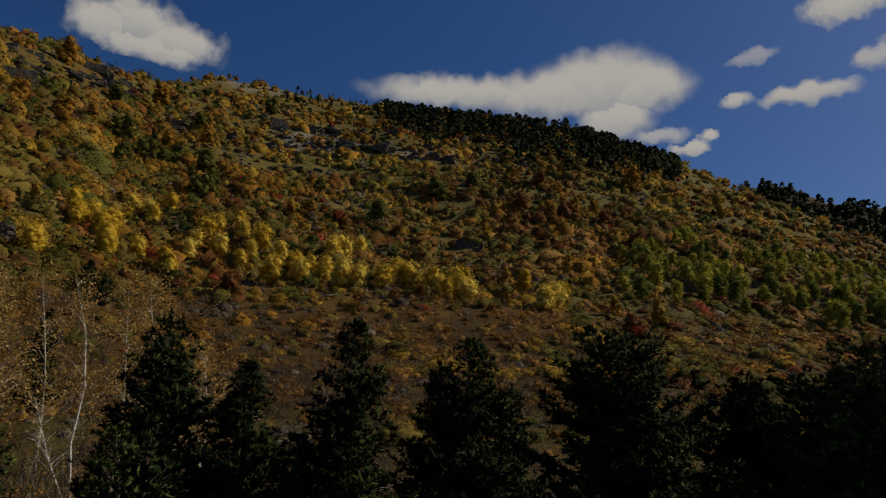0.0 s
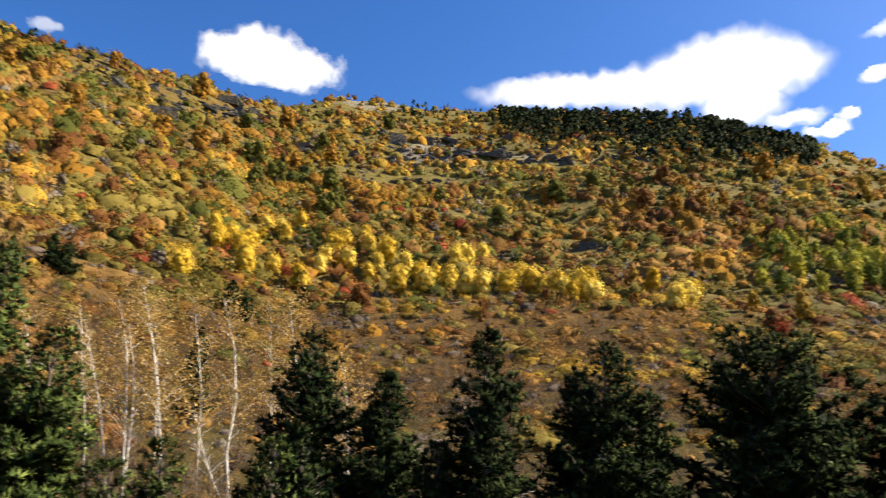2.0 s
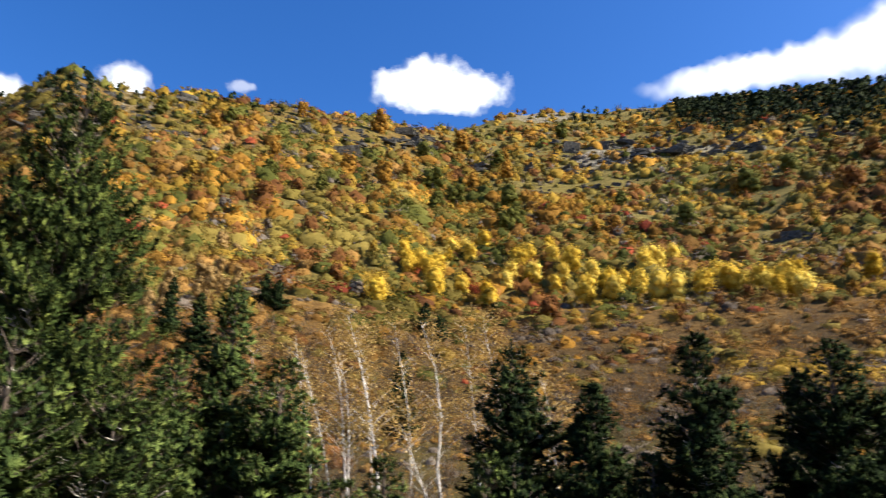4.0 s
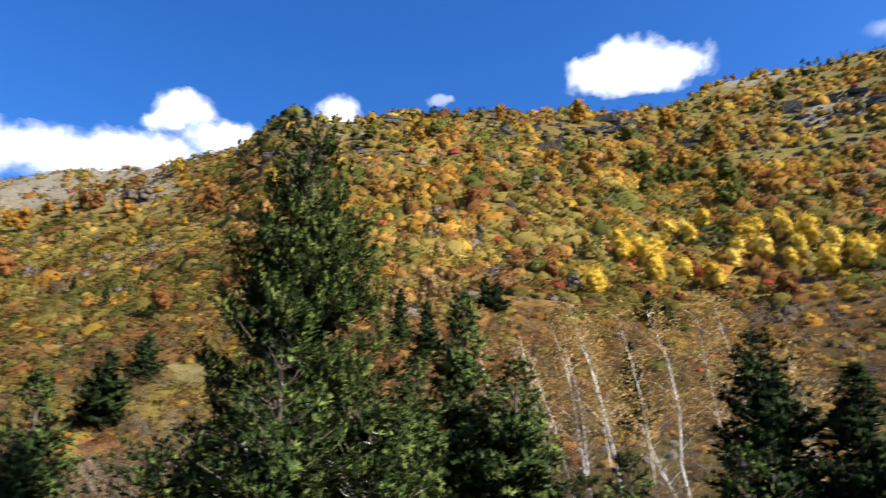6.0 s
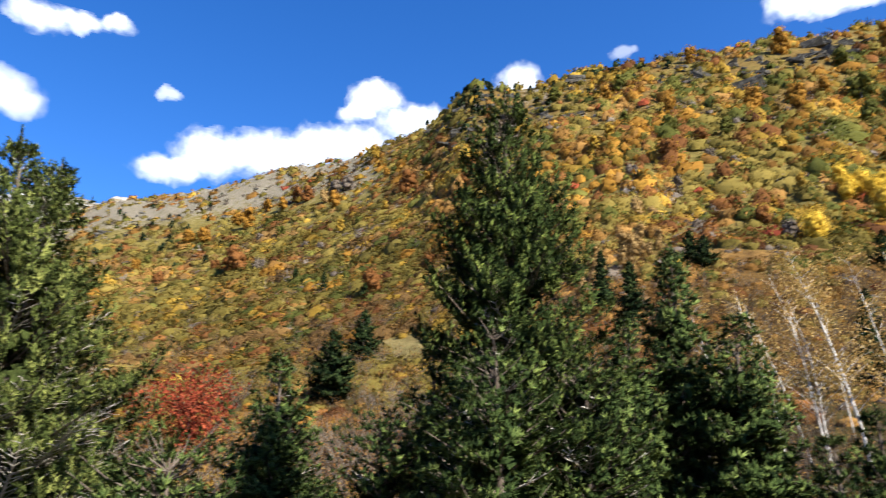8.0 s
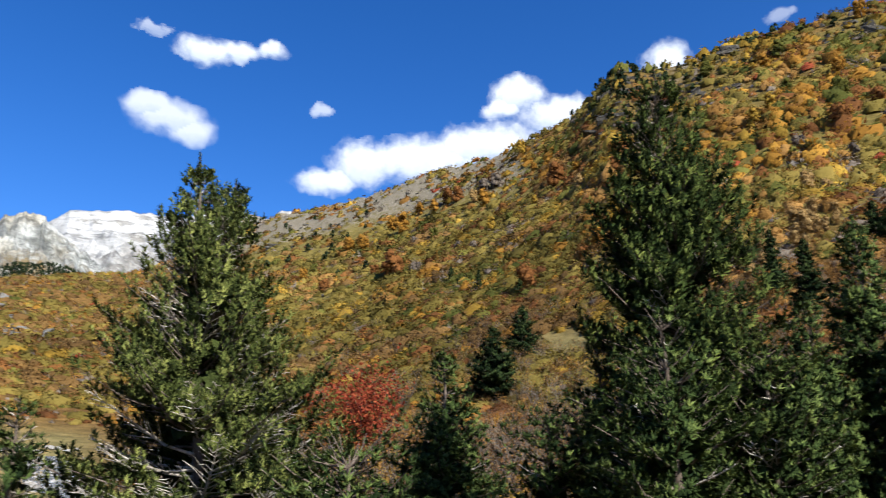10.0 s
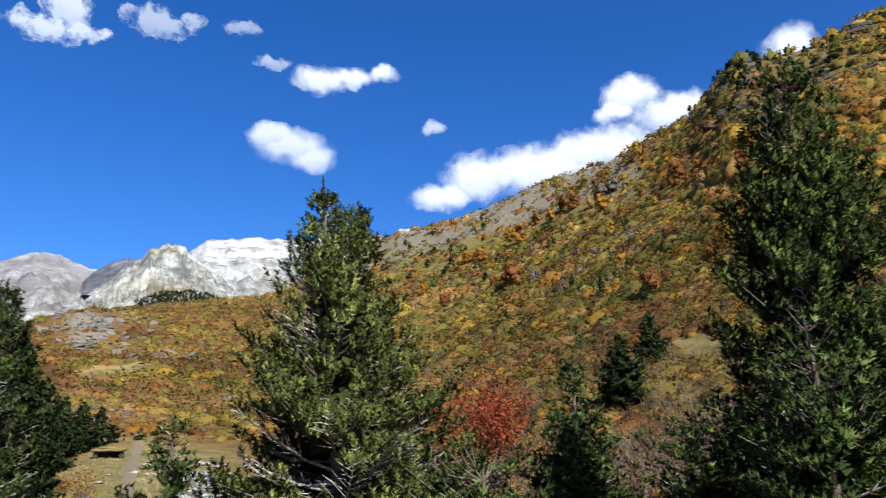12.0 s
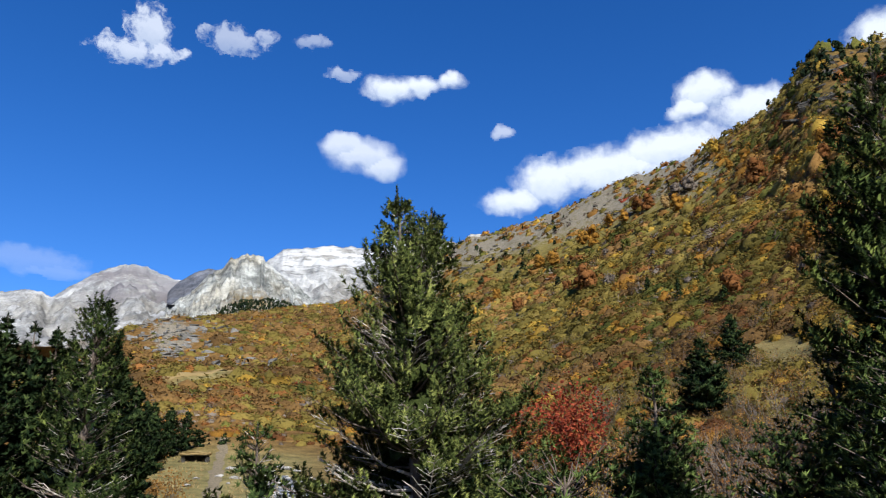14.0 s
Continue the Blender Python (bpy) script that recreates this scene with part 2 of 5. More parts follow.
def cloud_material():
    m, n, l, s = material("cloud", 1.0)
    co = n.new("ShaderNodeTexCoord").outputs["Object"]
    f = noise_node(n, l, 0.011, 10, 0.68, co)
    d = math_node(n, l, "ADD", attribute(n, "thick"), math_node(n, l, "MULTIPLY", math_node(n, l, "SUBTRACT", f, 0.5), attribute(n, "ragged")))
    mr = n.new("ShaderNodeMapRange")
    mr.interpolation_type = "SMOOTHSTEP"
    mr.inputs["From Min"].default_value, mr.inputs["From Max"].default_value = 0.0, 0.65
    l.new(d, mr.inputs["Value"])
    # clouds glow of themselves; greyer undersides are painted into the glow colour
    e = n.new("ShaderNodeEmission")
    e.inputs["Strength"].default_value = 0.55
    shade = ramp(n, l, math_node(n, l, "ADD", attribute(n, "lift"), math_node(n, l, "MULTIPLY", f, 0.5)), [(0.25, (0.74, 0.79, 0.86)), (0.65, (1.0, 1.0, 1.0))])
    l.new(shade, e.inputs["Color"])
    t = n.new("ShaderNodeBsdfTransparent")
    mix = n.new("ShaderNodeMixShader")
    l.new(math_node(n, l, "MULTIPLY", mr.outputs[0], attribute(n, "dense")), mix.inputs[0])
    l.new(t.outputs[0], mix.inputs[1]), l.new(e.outputs[0], mix.inputs[2])
    l.new(mix.outputs[0], n["Material Output"].inputs["Surface"])
    m.cycles.emission_sampling = "NONE"
    return m


def water_material():
    m, n, l, s = material("stream_water", 0.12)
    f = noise_node(n, l, 2.2, 6, 0.7)
    l.new(ramp(n, l, f, [(0.48, (0.035, 0.045, 0.05)), (0.7, (0.66, 0.69, 0.71))]), s.inputs["Base Color"])
    bm = n.new("ShaderNodeBump")
    bm.inputs["Strength"].default_value, bm.inputs["Distance"].default_value = 0.6, 0.15
    l.new(f, bm.inputs["Height"]), l.new(bm.outputs[0], s.inputs["Normal"])
    return m


def gravel_material():
    m, n, l, s = material("track_gravel", 1.0)
    f = noise_node(n, l, 3.0, 8, 0.7)
    l.new(ramp(n, l, f, [(0.35, (0.1, 0.08, 0.048)), (0.65, (0.21, 0.172, 0.115))]), s.inputs["Base Color"])
    return m


# ---- mesh helpers ----
def raw_mesh(name, verts, faces, mat, smooth=False, second=None, split=0, **attributes):
    """A mesh from arrays: verts (n, 3), faces (m, 3 or 4); attributes: one float a vertex each."""
    me = bpy.data.meshes.new(name)
    verts, faces = np.asarray(verts, dtype=np.float32), np.asarray(faces, dtype=np.int32)
    k = faces.shape[1]
    me.vertices.add(len(verts))
    me.vertices.foreach_set("co", verts.ravel())
    me.loops.add(faces.size)
    me.loops.foreach_set("vertex_index", faces.ravel())
    me.polygons.add(len(faces))
    me.polygons.foreach_set("loop_start", np.arange(0, faces.size, k, dtype=np.int32))
    if smooth:
        me.polygons.foreach_set("use_smooth", np.ones(len(faces), dtype=bool))
    me.update(calc_edges=True)
    for key, values in attributes.items():
        me.attributes.new(key, "FLOAT", "POINT").data.foreach_set("value", np.asarray(values, dtype=np.float32))
    me.materials.append(mat)
    if second:
        me.materials.append(second)
        me.polygons.foreach_set("material_index", (np.arange(len(faces)) >= split).astype(np.int32))
    return me


def soft_mesh(name, verts, faces, normals, mat, **attributes):
    """Foliage whose sprays are shaded by the rounding of the clump that they belong to."""
    verts, normals = np.asarray(verts, dtype=np.float32), np.asarray(normals, dtype=np.float32)
    geo = np.cross(verts[faces[:, 1]] - verts[faces[:, 0]], verts[faces[:, 2]] - verts[faces[:, 0]])
    back = (geo * normals[faces[:, 0]]).sum(-1) < 0
    faces = np.where(back[:, None], faces[:, ::-1], faces)
    me = raw_mesh(name, verts, faces, mat, True, **attributes)
    me.attributes.new("custom_normal", "FLOAT_VECTOR", "POINT").data.foreach_set("vector", normals.ravel())
    return me


def part(name, me, parent, label=""):
    ob = new(name, me)
    ob.parent = parent
    return tagged(ob, label)


def empty(name):
    ob = new(name)
    ob.empty_display_size = 0.3
    return ob


class Soup:
    """Collects arrays of triangles or quads into one mesh."""

    def __init__(self):
        self.v, self.f, self.t, self.n, self.nor = [], [], [], 0, []

    def add(self, verts, faces, tone=0.5, nor=None):
        self.v.append(verts)
        if nor is not None:
            self.nor.append(nor)
        self.f.append(faces + self.n)
        self.t.append(np.broadcast_to(np.asarray(tone, dtype=float), (len(verts),)))
        self.n += len(verts)

    def mesh(self, name, mat, smooth=False, second=None):
        """second: a material and another soup that joins this mesh in it."""
        v, f, t, split = np.concatenate(self.v), np.concatenate(self.f), np.concatenate(self.t), sum(len(k) for k in self.f)
        if second and second[1].v:
            f = np.concatenate([f, np.concatenate(second[1].f) + len(v)])
            v, t = np.concatenate([v, *second[1].v]), np.concatenate([t, *second[1].t])
            return raw_mesh(name, v, f, mat, smooth, second[0], split, tone=t)
        if self.nor:
            return soft_mesh(name, v, f, np.concatenate(self.nor), mat, tone=t)
        return raw_mesh(name, v, f, mat, smooth, tone=t)


def unit(v):
    return v / np.maximum(np.linalg.norm(v, axis=-1, keepdims=True), 1e-9)


def leaf_quads(points, sizes, rng, up=0.5, narrow=0.8, out=None, jitter=0.75):
    """A small tilted leaf spray (a quad) at each point, turned towards out."""
    n = len(points)
    nor = unit(rng.normal(size=(n, 3)) * jitter + (0, 0, up) + (0 if out is None else out))
    tan = unit(np.cross(nor, rng.normal(size=(n, 3))))
    bi = np.cross(nor, tan)
    a, b = tan * sizes[:, None], bi * sizes[:, None] * narrow
    v = np.stack([points - a, points - b + 0.15 * a, points + a, points + b - 0.1 * a], 1).reshape(-1, 3)
    return v, np.arange(4 * n).reshape(-1, 4)


def leaf_tris(points, sizes, rng, up=0.5, narrow=0.8, out=None, jitter=0.75):
    """As leaf_quads, with one ragged triangle a spray, for what stands far off."""
    n = len(points)
    nor = unit(rng.normal(size=(n, 3)) * jitter + (0, 0, up) + (0 if out is None else out))
    tan = unit(np.cross(nor, rng.normal(size=(n, 3))))
    a, b = tan * sizes[:, None], np.cross(nor, tan) * sizes[:, None] * narrow
    v = np.stack([points - a - 0.5 * b, points + a * rng.uniform(0.3, 1.1, (n, 1)) - 0.6 * b, points + b * 1.1 + a * rng.uniform(-0.5, 0.5, (n, 1))], 1).reshape(-1, 3)
    return v, np.arange(3 * n).reshape(-1, 3)


def needle_tufts(points, dirs, length, rng, out=None, blades=8, spread=0.6, width=0.1):
    """Brushes of needles: narrow triangles that fan out round each shoot."""
    n = len(points)
    p = np.repeat(points, blades, 0)
    d = unit(np.repeat(dirs, blades, 0) + spread * rng.normal(size=(n * blades, 3)))
    L = np.repeat(length, blades)[:, None] * rng.uniform(0.7, 1.2, (n * blades, 1))
    face = rng.normal(size=d.shape) * 0.55 + (0 if out is None else np.repeat(out, blades, 0))
    side = unit(np.cross(d, face)) * L * width
    v = np.stack([p - side, p + side, p + d * L], 1).reshape(-1, 3)
    return v, np.arange(3 * n * blades).reshape(-1, 3)


def needle_shoots(points, dirs, length, rng, blades=14, width=0.16):
    """Pine shoots: short needles set all round and along each shoot, pointing forwards."""
    n = len(points)
    d = np.repeat(unit(dirs), blades, 0)
    L = np.repeat(length, blades)[:, None]
    u = rng.uniform(0, 1, (n * blades, 1)) ** 0.8
    p = np.repeat(points, blades, 0) + d * L * (u - 0.35)
    around = unit(np.cross(d, rng.normal(size=d.shape)))
    to = unit(d * 0.75 + around)
    N = 0.4 * L * rng.uniform(0.75, 1.2, L.shape)
    side = unit(np.cross(to, rng.normal(size=d.shape))) * N * width
    v = np.stack([p - side, p + side, p + to * N], 1).reshape(-1, 3)
    return v, np.arange(3 * n * blades).reshape(-1, 3), np.repeat(around + 0.5 * d, 3, 0)


def tube(points, radii, sides=6):
    """A round tapering limb along points."""
    pts, k = np.asarray(points, float), len(points)
    d = unit(np.gradient(pts, axis=0))
    ref = np.where(np.abs(d[:, 2:3]) > 0.9, np.array([[1.0, 0, 0]]), np.array([[0, 0, 1.0]]))
    u = unit(np.cross(d, ref))
    w = np.cross(d, u)
    a = np.arange(sides) * 2 * np.pi / sides
    ring = u[:, None] * np.cos(a)[None, :, None] + w[:, None] * np.sin(a)[None, :, None]
    v = (pts[:, None] + ring * np.asarray(radii, float)[:, None, None]).reshape(-1, 3)
    i = np.arange(k - 1)[:, None] * sides
    j, jn = np.arange(sides)[None], (np.arange(sides)[None] + 1) % sides
    f = np.stack([i + j, i + jn, i + sides + jn, i + sides + j], -1).reshape(-1, 4)
    return v, f


def lattice(ix, iy, seed):
    h = (ix.astype(np.int64) * 374761393 + iy.astype(np.int64) * 668265263 + seed * 974711) & 0x7FFFFFFF
    h = ((h ^ (h >> 13)) * 1274126177) & 0x7FFFFFFF
    return ((h ^ (h >> 16)) & 0xFFFF) / 65535.0


def vnoise(x, y, seed=0):
    """Smooth value noise, -1 to 1."""
    ix, iy = np.floor(x), np.floor(y)
    fx, fy = x - ix, y - iy
    fx, fy = fx * fx * fx * (fx * (fx * 6 - 15) + 10), fy * fy * fy * (fy * (fy * 6 - 15) + 10)
    a, b = lattice(ix, iy, seed), lattice(ix + 1, iy, seed)
    c, d = lattice(ix, iy + 1, seed), lattice(ix + 1, iy + 1, seed)
    return 2 * ((a + (b - a) * fx) * (1 - fy) + (c + (d - c) * fx) * fy) - 1


def fbm(x, y, wave, octaves=4, seed=0, gain=0.5):
    s, a = 0.0, 1.0
    for k in range(octaves):
        s = s + a * vnoise(x / wave + 17.3 * k, y / wave - 9.1 * k, seed + k)
        wave, a = wave / 2, a * gain
    return s


def smooth(x):
    x = np.clip(x, 0, 1)
    return x * x * (3 - 2 * x)


# ---- the lie of the land ----
# Crest of the hillside round the valley: bearing (degrees left of +y), height angle and distance from the road.
CREST_B = [-180, -120, -70, -45, -32, -28, -23.4, -17.4, -9.7, 0, 10, 19.8, 24.2, 27, 32, 42, 47, 52, 55.5, 57.3, 60.5, 62.6, 66, 72, 78, 84.5, 87.5, 91, 95, 99, 103, 108, 110.5, 114, 118, 125, 140, 180]
CREST_E = [8, 9, 10, 12, 16, 18.2, 20.9, 24.1, 27.1, 28.2, 28.8, 29.2, 28.0, 28.1, 28.6, 29.2, 28.9, 28.1, 28.6, 27.8, 25.3, 24.7, 23.5, 22.0, 20.2, 18.5, 17.0, 15.2, 13.6, 13.2, 12.6, 12.0, 11.0, 8.5, 6.6, 7, 9, 8]
FAR_B = [-180, -70, -32, -10, 10, 20, 24.2, 29, 45, 56, 61, 66, 78, 88, 96, 108, 114, 120, 140, 180]
FAR_R = [900, 800, 690, 760, 780, 740, 660, 560, 500, 480, 520, 590, 780, 950, 1100, 950, 700, 520, 600, 900]
EDGE = 45.0                                     # where the slope starts


def crest(b):
    return np.interp(b, CREST_B, CREST_E), np.interp(b, FAR_B, FAR_R)


def height(b, r):
    """Height of the ground at bearing b (degrees) and distance r, with the road bank's eye level at 0."""
    b, r = np.broadcast_arrays(np.asarray(b, float), np.asarray(r, float))
    e, R = crest(b)
    s = np.log(np.maximum(r, EDGE) / EDGE) / np.log(R / EDGE)
    z = r * np.tan(np.radians(-3.5 + (e + 3.5) * np.minimum(s, 1)))
    top = R * np.tan(np.radians(e))
    z = np.where(r > R, top * (1 - 0.75 * smooth((r - R) / (2.2 * R))), z)
    near = np.interp(r, [0, 3, 9, 18, 30, EDGE], [-1.7, -1.75, -2.6, -4.0, -4.0, -2.752])
    z = np.where(r < EDGE, near, z)
    x, y = -r * np.sin(np.radians(b)), r * np.cos(np.radians(b))
    rough = smooth((r - 60) / 200)
    at_top = 1 - 0.6 * np.exp(-((r - R) / (0.12 * R)) ** 2)
    z = z + rough * at_top * (5.0 * fbm(x, y, 90, 4, 3) + 1.6 * fbm(x, y, 17, 3, 9)) + 0.12 * fbm(x, y, 6, 3, 5)
    return z


def spot(b, e):
    """Distance along bearing b at which the slope has climbed to the height angle e."""
    ce, R = crest(b)
    return EDGE * (R / EDGE) ** ((e + 3.5) / (ce + 3.5))


def place(b, r):
    """The ground point at bearing b and distance r."""
    return np.stack([-r * np.sin(np.radians(b)), r * np.cos(np.radians(b)), height(b, r)], -1)


def polar(x, y):
    """Bearing and distance of a point of the plan."""
    return np.degrees(np.arctan2(-x, y)), np.hypot(x, y)


def bump_at(b, e, b0, e0, sb, se):
    return np.exp(-((b - b0) / sb) ** 2 - ((e - e0) / se) ** 2)


def lookout(b, r):
    """Height angle of the slope at (b, r), without the small relief."""
    ce, R = crest(b)
    return -3.5 + (ce + 3.5) * np.clip(np.log(np.maximum(r, EDGE) / EDGE) / np.log(R / EDGE), 0, 1.05)


def polar_sheet(name, bearings, radii, zfun, mat, wrap, extra):
    B, Rr = np.meshgrid(bearings, radii, indexing="ij")
    Z = zfun(B, Rr)
    v = np.stack([-Rr * np.sin(np.radians(B)), Rr * np.cos(np.radians(B)), Z], -1)
    nb, nr = B.shape
    i = np.arange(nb if wrap else nb - 1)[:, None]
    j = np.arange(nr - 1)[None]
    i2 = (i + 1) % nb
    f = np.stack([i * nr + j, i * nr + j + 1, i2 * nr + j + 1, i2 * nr + j], -1).reshape(-1, 4)
    return raw_mesh(name, v.reshape(-1, 3), f[:, ::-1], mat, True, **{k: g(B, Rr).ravel() for k, g in extra.items()})


def dry_cover(b, r):
    e = lookout(b, r)
    d = 0.25 + 0.9 * np.exp(-((e - 10.5) / 4.0) ** 2) * smooth((b + 16) / 14) * smooth((72 - b) / 25)
    return d + 0.45 * smooth((b - 86) / 10) * smooth((150 - b) / 20) * smooth((r - 15) / 40) + 0.25 * smooth((b - 20) / 10) * smooth((e - 20) / 4)


def stony_cover(b, r):
    ce, R = crest(b)
    e = lookout(b, r)
    t = e / ce
    s = 0.62 * smooth((t - 0.74) / 0.2) * smooth((b - 60) / 6) * smooth((96 - b) / 6)
    s = s + 0.55 * smooth((t - 0.88) / 0.1) * smooth((58 - b) / 8) * smooth((b - 44) / 6)
    s = s + 0.7 * smooth((t - 0.955) / 0.03) * bump_at(b, 0, 17, 0, 5, 1)
    s = s + 0.8 * bump_at(b, e, 12, 25.3, 5, 1.1) + 0.6 * bump_at(b, e, 2, 24.8, 6, 0.8) + 0.75 * bump_at(b, e, 107.2, 10.6, 2.4, 1.6)
    return s


def litter_shade_cover(b, r):
    """Fallen leaves under woods and thickets, darkened to stand for shade in the gaps."""
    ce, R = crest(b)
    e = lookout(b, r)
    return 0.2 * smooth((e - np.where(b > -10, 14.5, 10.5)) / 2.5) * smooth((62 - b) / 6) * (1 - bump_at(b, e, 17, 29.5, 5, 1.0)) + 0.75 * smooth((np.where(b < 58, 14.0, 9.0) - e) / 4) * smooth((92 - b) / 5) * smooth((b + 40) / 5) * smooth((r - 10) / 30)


def terrace(b, e):
    """The grassy bank of an old cart way that climbs across the far side of the valley."""
    return np.exp(-((e - np.interp(b, [97, 99, 100.6, 104, 108], [9.2, 8.7, 8.2, 7.35, 6.4])) / 0.3) ** 2) * smooth((b - 97) / 1.5) * smooth((108.5 - b) / 1.5)


def meadow_cover(b, r):
    m = smooth((b - 93) / 6) * smooth((158 - r) / 35) * smooth((r - 10) / 30) + (smooth((-40 - b) / 10) + smooth((b - 125) / 10)) * smooth((r - 10) / 40)
    m = m + 0.9 * bump_at(b, lookout(b, r), 61, 8.6, 4.5, 1.2)
    m = m + terrace(b, lookout(b, r))
    return np.clip(m, 0, 1)


_b = np.concatenate([np.arange(-40, 126, 0.46), np.arange(126, 320, 3.0)])
_r = np.concatenate([[0.05, 1.5], np.geomspace(3, 1250, 180), np.geomspace(1320, 4900, 14)])
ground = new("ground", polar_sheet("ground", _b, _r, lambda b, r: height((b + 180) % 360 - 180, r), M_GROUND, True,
             {"dry": lambda b, r: dry_cover((b + 180) % 360 - 180, r), "stony": stony_cover, "meadow": meadow_cover, "litter_shade": litter_shade_cover}))
tagged(ground, "steep autumn hillside of dry grass above a valley meadow", "hillside", kind="structure")


# ---- far mountains ----
def ridge_sheet(name, sky_b, sky_e, R, near, step, rings, jag, foot, mat, seed, extra, ribbed=0.25, teeth=0.08):
    """A range whose crest follows bearings and height angles at distance R, falling towards the valley."""
    bs = np.arange(sky_b[0], sky_b[-1], step)

    def z(b, r):
        e = np.interp(b, sky_b, sky_e) + teeth * fbm(b, 0 * b, 0.5, 3, seed + 13, 0.7)
        top = R * np.tan(np.radians(e))
        low = near * np.tan(np.radians(np.minimum(foot, e)))
        t = (r - near) / (R - near)
        x, y = -r * np.sin(np.radians(b)), r * np.cos(np.radians(b))
        zz = low + (top - low) * np.clip(t, 0, 1) ** 1.5
        ribs = fbm(b * 1.0, r * 0.0012, 0.75, 4, seed + 3, 0.6)
        rid = 1 - 1.6 * np.abs(fbm(x, y, R * 0.06, 5, seed, 0.5)) - ribbed * np.abs(ribs)
        zz = zz + jag * rid * np.sin(np.pi * np.clip(t, 0, 1)) ** 0.7 + 0.3 * jag * fbm(x, y, R * 0.02, 4, seed + 7, 0.55) * smooth(t * 5) * (1 - 0.8 * np.clip(t, 0, 1) ** 5)
        return np.where(t > 1, zz - (t - 1) * (R - near) * 0.8, zz)

    radii = np.concatenate([np.linspace(near, R, rings), R * np.array([1.03, 1.1, 1.2])])
    return new(name, polar_sheet(name, bs, radii, z, mat, False, extra))


BACK_B = [80, 83.5, 84.2, 85.1, 86.5, 87.6, 90, 91.6, 93.6, 95.4, 97.1, 99.4, 100.3, 102, 104.2, 106.4, 107.2, 108.3, 109.3, 110.4, 111.2, 112.2, 113.0, 115.4, 116.5, 118.5, 124, 132]
BACK_E = [18.0, 18.8, 18.9, 18.2, 18.5, 18.6, 18.3, 17.8, 17.9, 18.0, 17.8, 17.6, 16.8, 15.4, 14.6, 14.7, 14.9, 15.1, 15.6, 15.7, 15.6, 15.2, 14.8, 12.9, 13.3, 12.9, 12, 10]
peaks = ridge_sheet("mountain", BACK_B, BACK_E, 3900.0, 1900.0, 0.12, 70, 70.0, 9.5, M_PEAK, 21,
                    {"grass": lambda b, r: 0.9 * smooth((90 - b) / 3) + 0.9 * smooth((2500 - r) / 500),
                     "band": lambda b, r: smooth((r - 3100) / 200) * smooth((3860 - r) / 80) * smooth((b - 105.5) / 1.5) * smooth((115 - b) / 3),
                     "snow": lambda b, r: smooth((r - 3250) / 350) * (0.7 * smooth((101 - b) / 2) + 0.12)}, 0.08, 0.06)
tagged(peaks, "pale limestone mountain range with snow patches under the crest", "mountain", kind="structure")
TOWER_B = [92, 95, 97, 98.6, 99.8, 100.6, 100.9, 101.3, 101.8, 102.1, 102.5, 103.0, 103.4, 103.8, 104.4, 105, 106, 107.2, 108.6, 110]
TOWER_E = [11.6, 13.2, 14.0, 15.0, 15.9, 16.5, 16.85, 16.98, 16.9, 16.95, 16.9, 16.65, 16.7, 15.95, 15.6, 15.1, 14.2, 13.2, 12.2, 11.0]
tower = ridge_sheet("rock_buttress", TOWER_B, TOWER_E, 3000.0, 1700.0, 0.07, 80, 55.0, 10.5, M_TOWER, 33,
                    {"grass": lambda b, r: 0.95 * smooth((2680 - r) / 250) * smooth((104.5 - b) / 2), "band": lambda b, r: 0 * r, "snow": lambda b, r: 0 * r}, 0.55, 0.1)
tagged(tower, "jagged grey limestone buttress above a grassy shoulder", "mountain", kind="structure")
NOTCH_B = [102.0, 103.2, 104.2, 105.1, 105.9, 106.5, 107.1, 107.8]
NOTCH_E = [15.0, 15.6, 15.75, 15.75, 15.45, 15.1, 14.6, 13.8]
notch = ridge_sheet("shaded_peak", NOTCH_B, NOTCH_E, 3500.0, 2900.0, 0.08, 24, 14.0, 13.0, M_PEAK_SHADED, 37,
                    {"grass": lambda b, r: 0 * r, "band": lambda b, r: 0 * r, "snow": lambda b, r: 0 * r}, 0.3, 0.05)
tagged(notch, "peak painted dark as shaded, in the gap between the pale mountains", "mountain", kind="structure")
DARK_B = [-56, -45, -38, -32.4, -30.1, -28.7, -26.6, -25.1, -23.5, -22.7, -21.5, -20, -17]
DARK_E = [12, 15, 17.5, 18.3, 18.9, 19.3, 20.6, 21.1, 21.2, 21.0, 20.4, 19, 15]
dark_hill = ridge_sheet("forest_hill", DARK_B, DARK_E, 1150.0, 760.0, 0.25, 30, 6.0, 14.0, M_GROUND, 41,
                        {"dry": lambda b, r: 0 * r, "stony": lambda b, r: 0 * r, "meadow": lambda b, r: 0 * r, "litter_shade": lambda b, r: 0 * r + 0.9})
tagged(dark_hill, "farther hill covered with dark pine forest", "hill", kind="structure")


# ---- clouds ----
M_CLOUD = cloud_material()
CLOUD_R = 4500.0


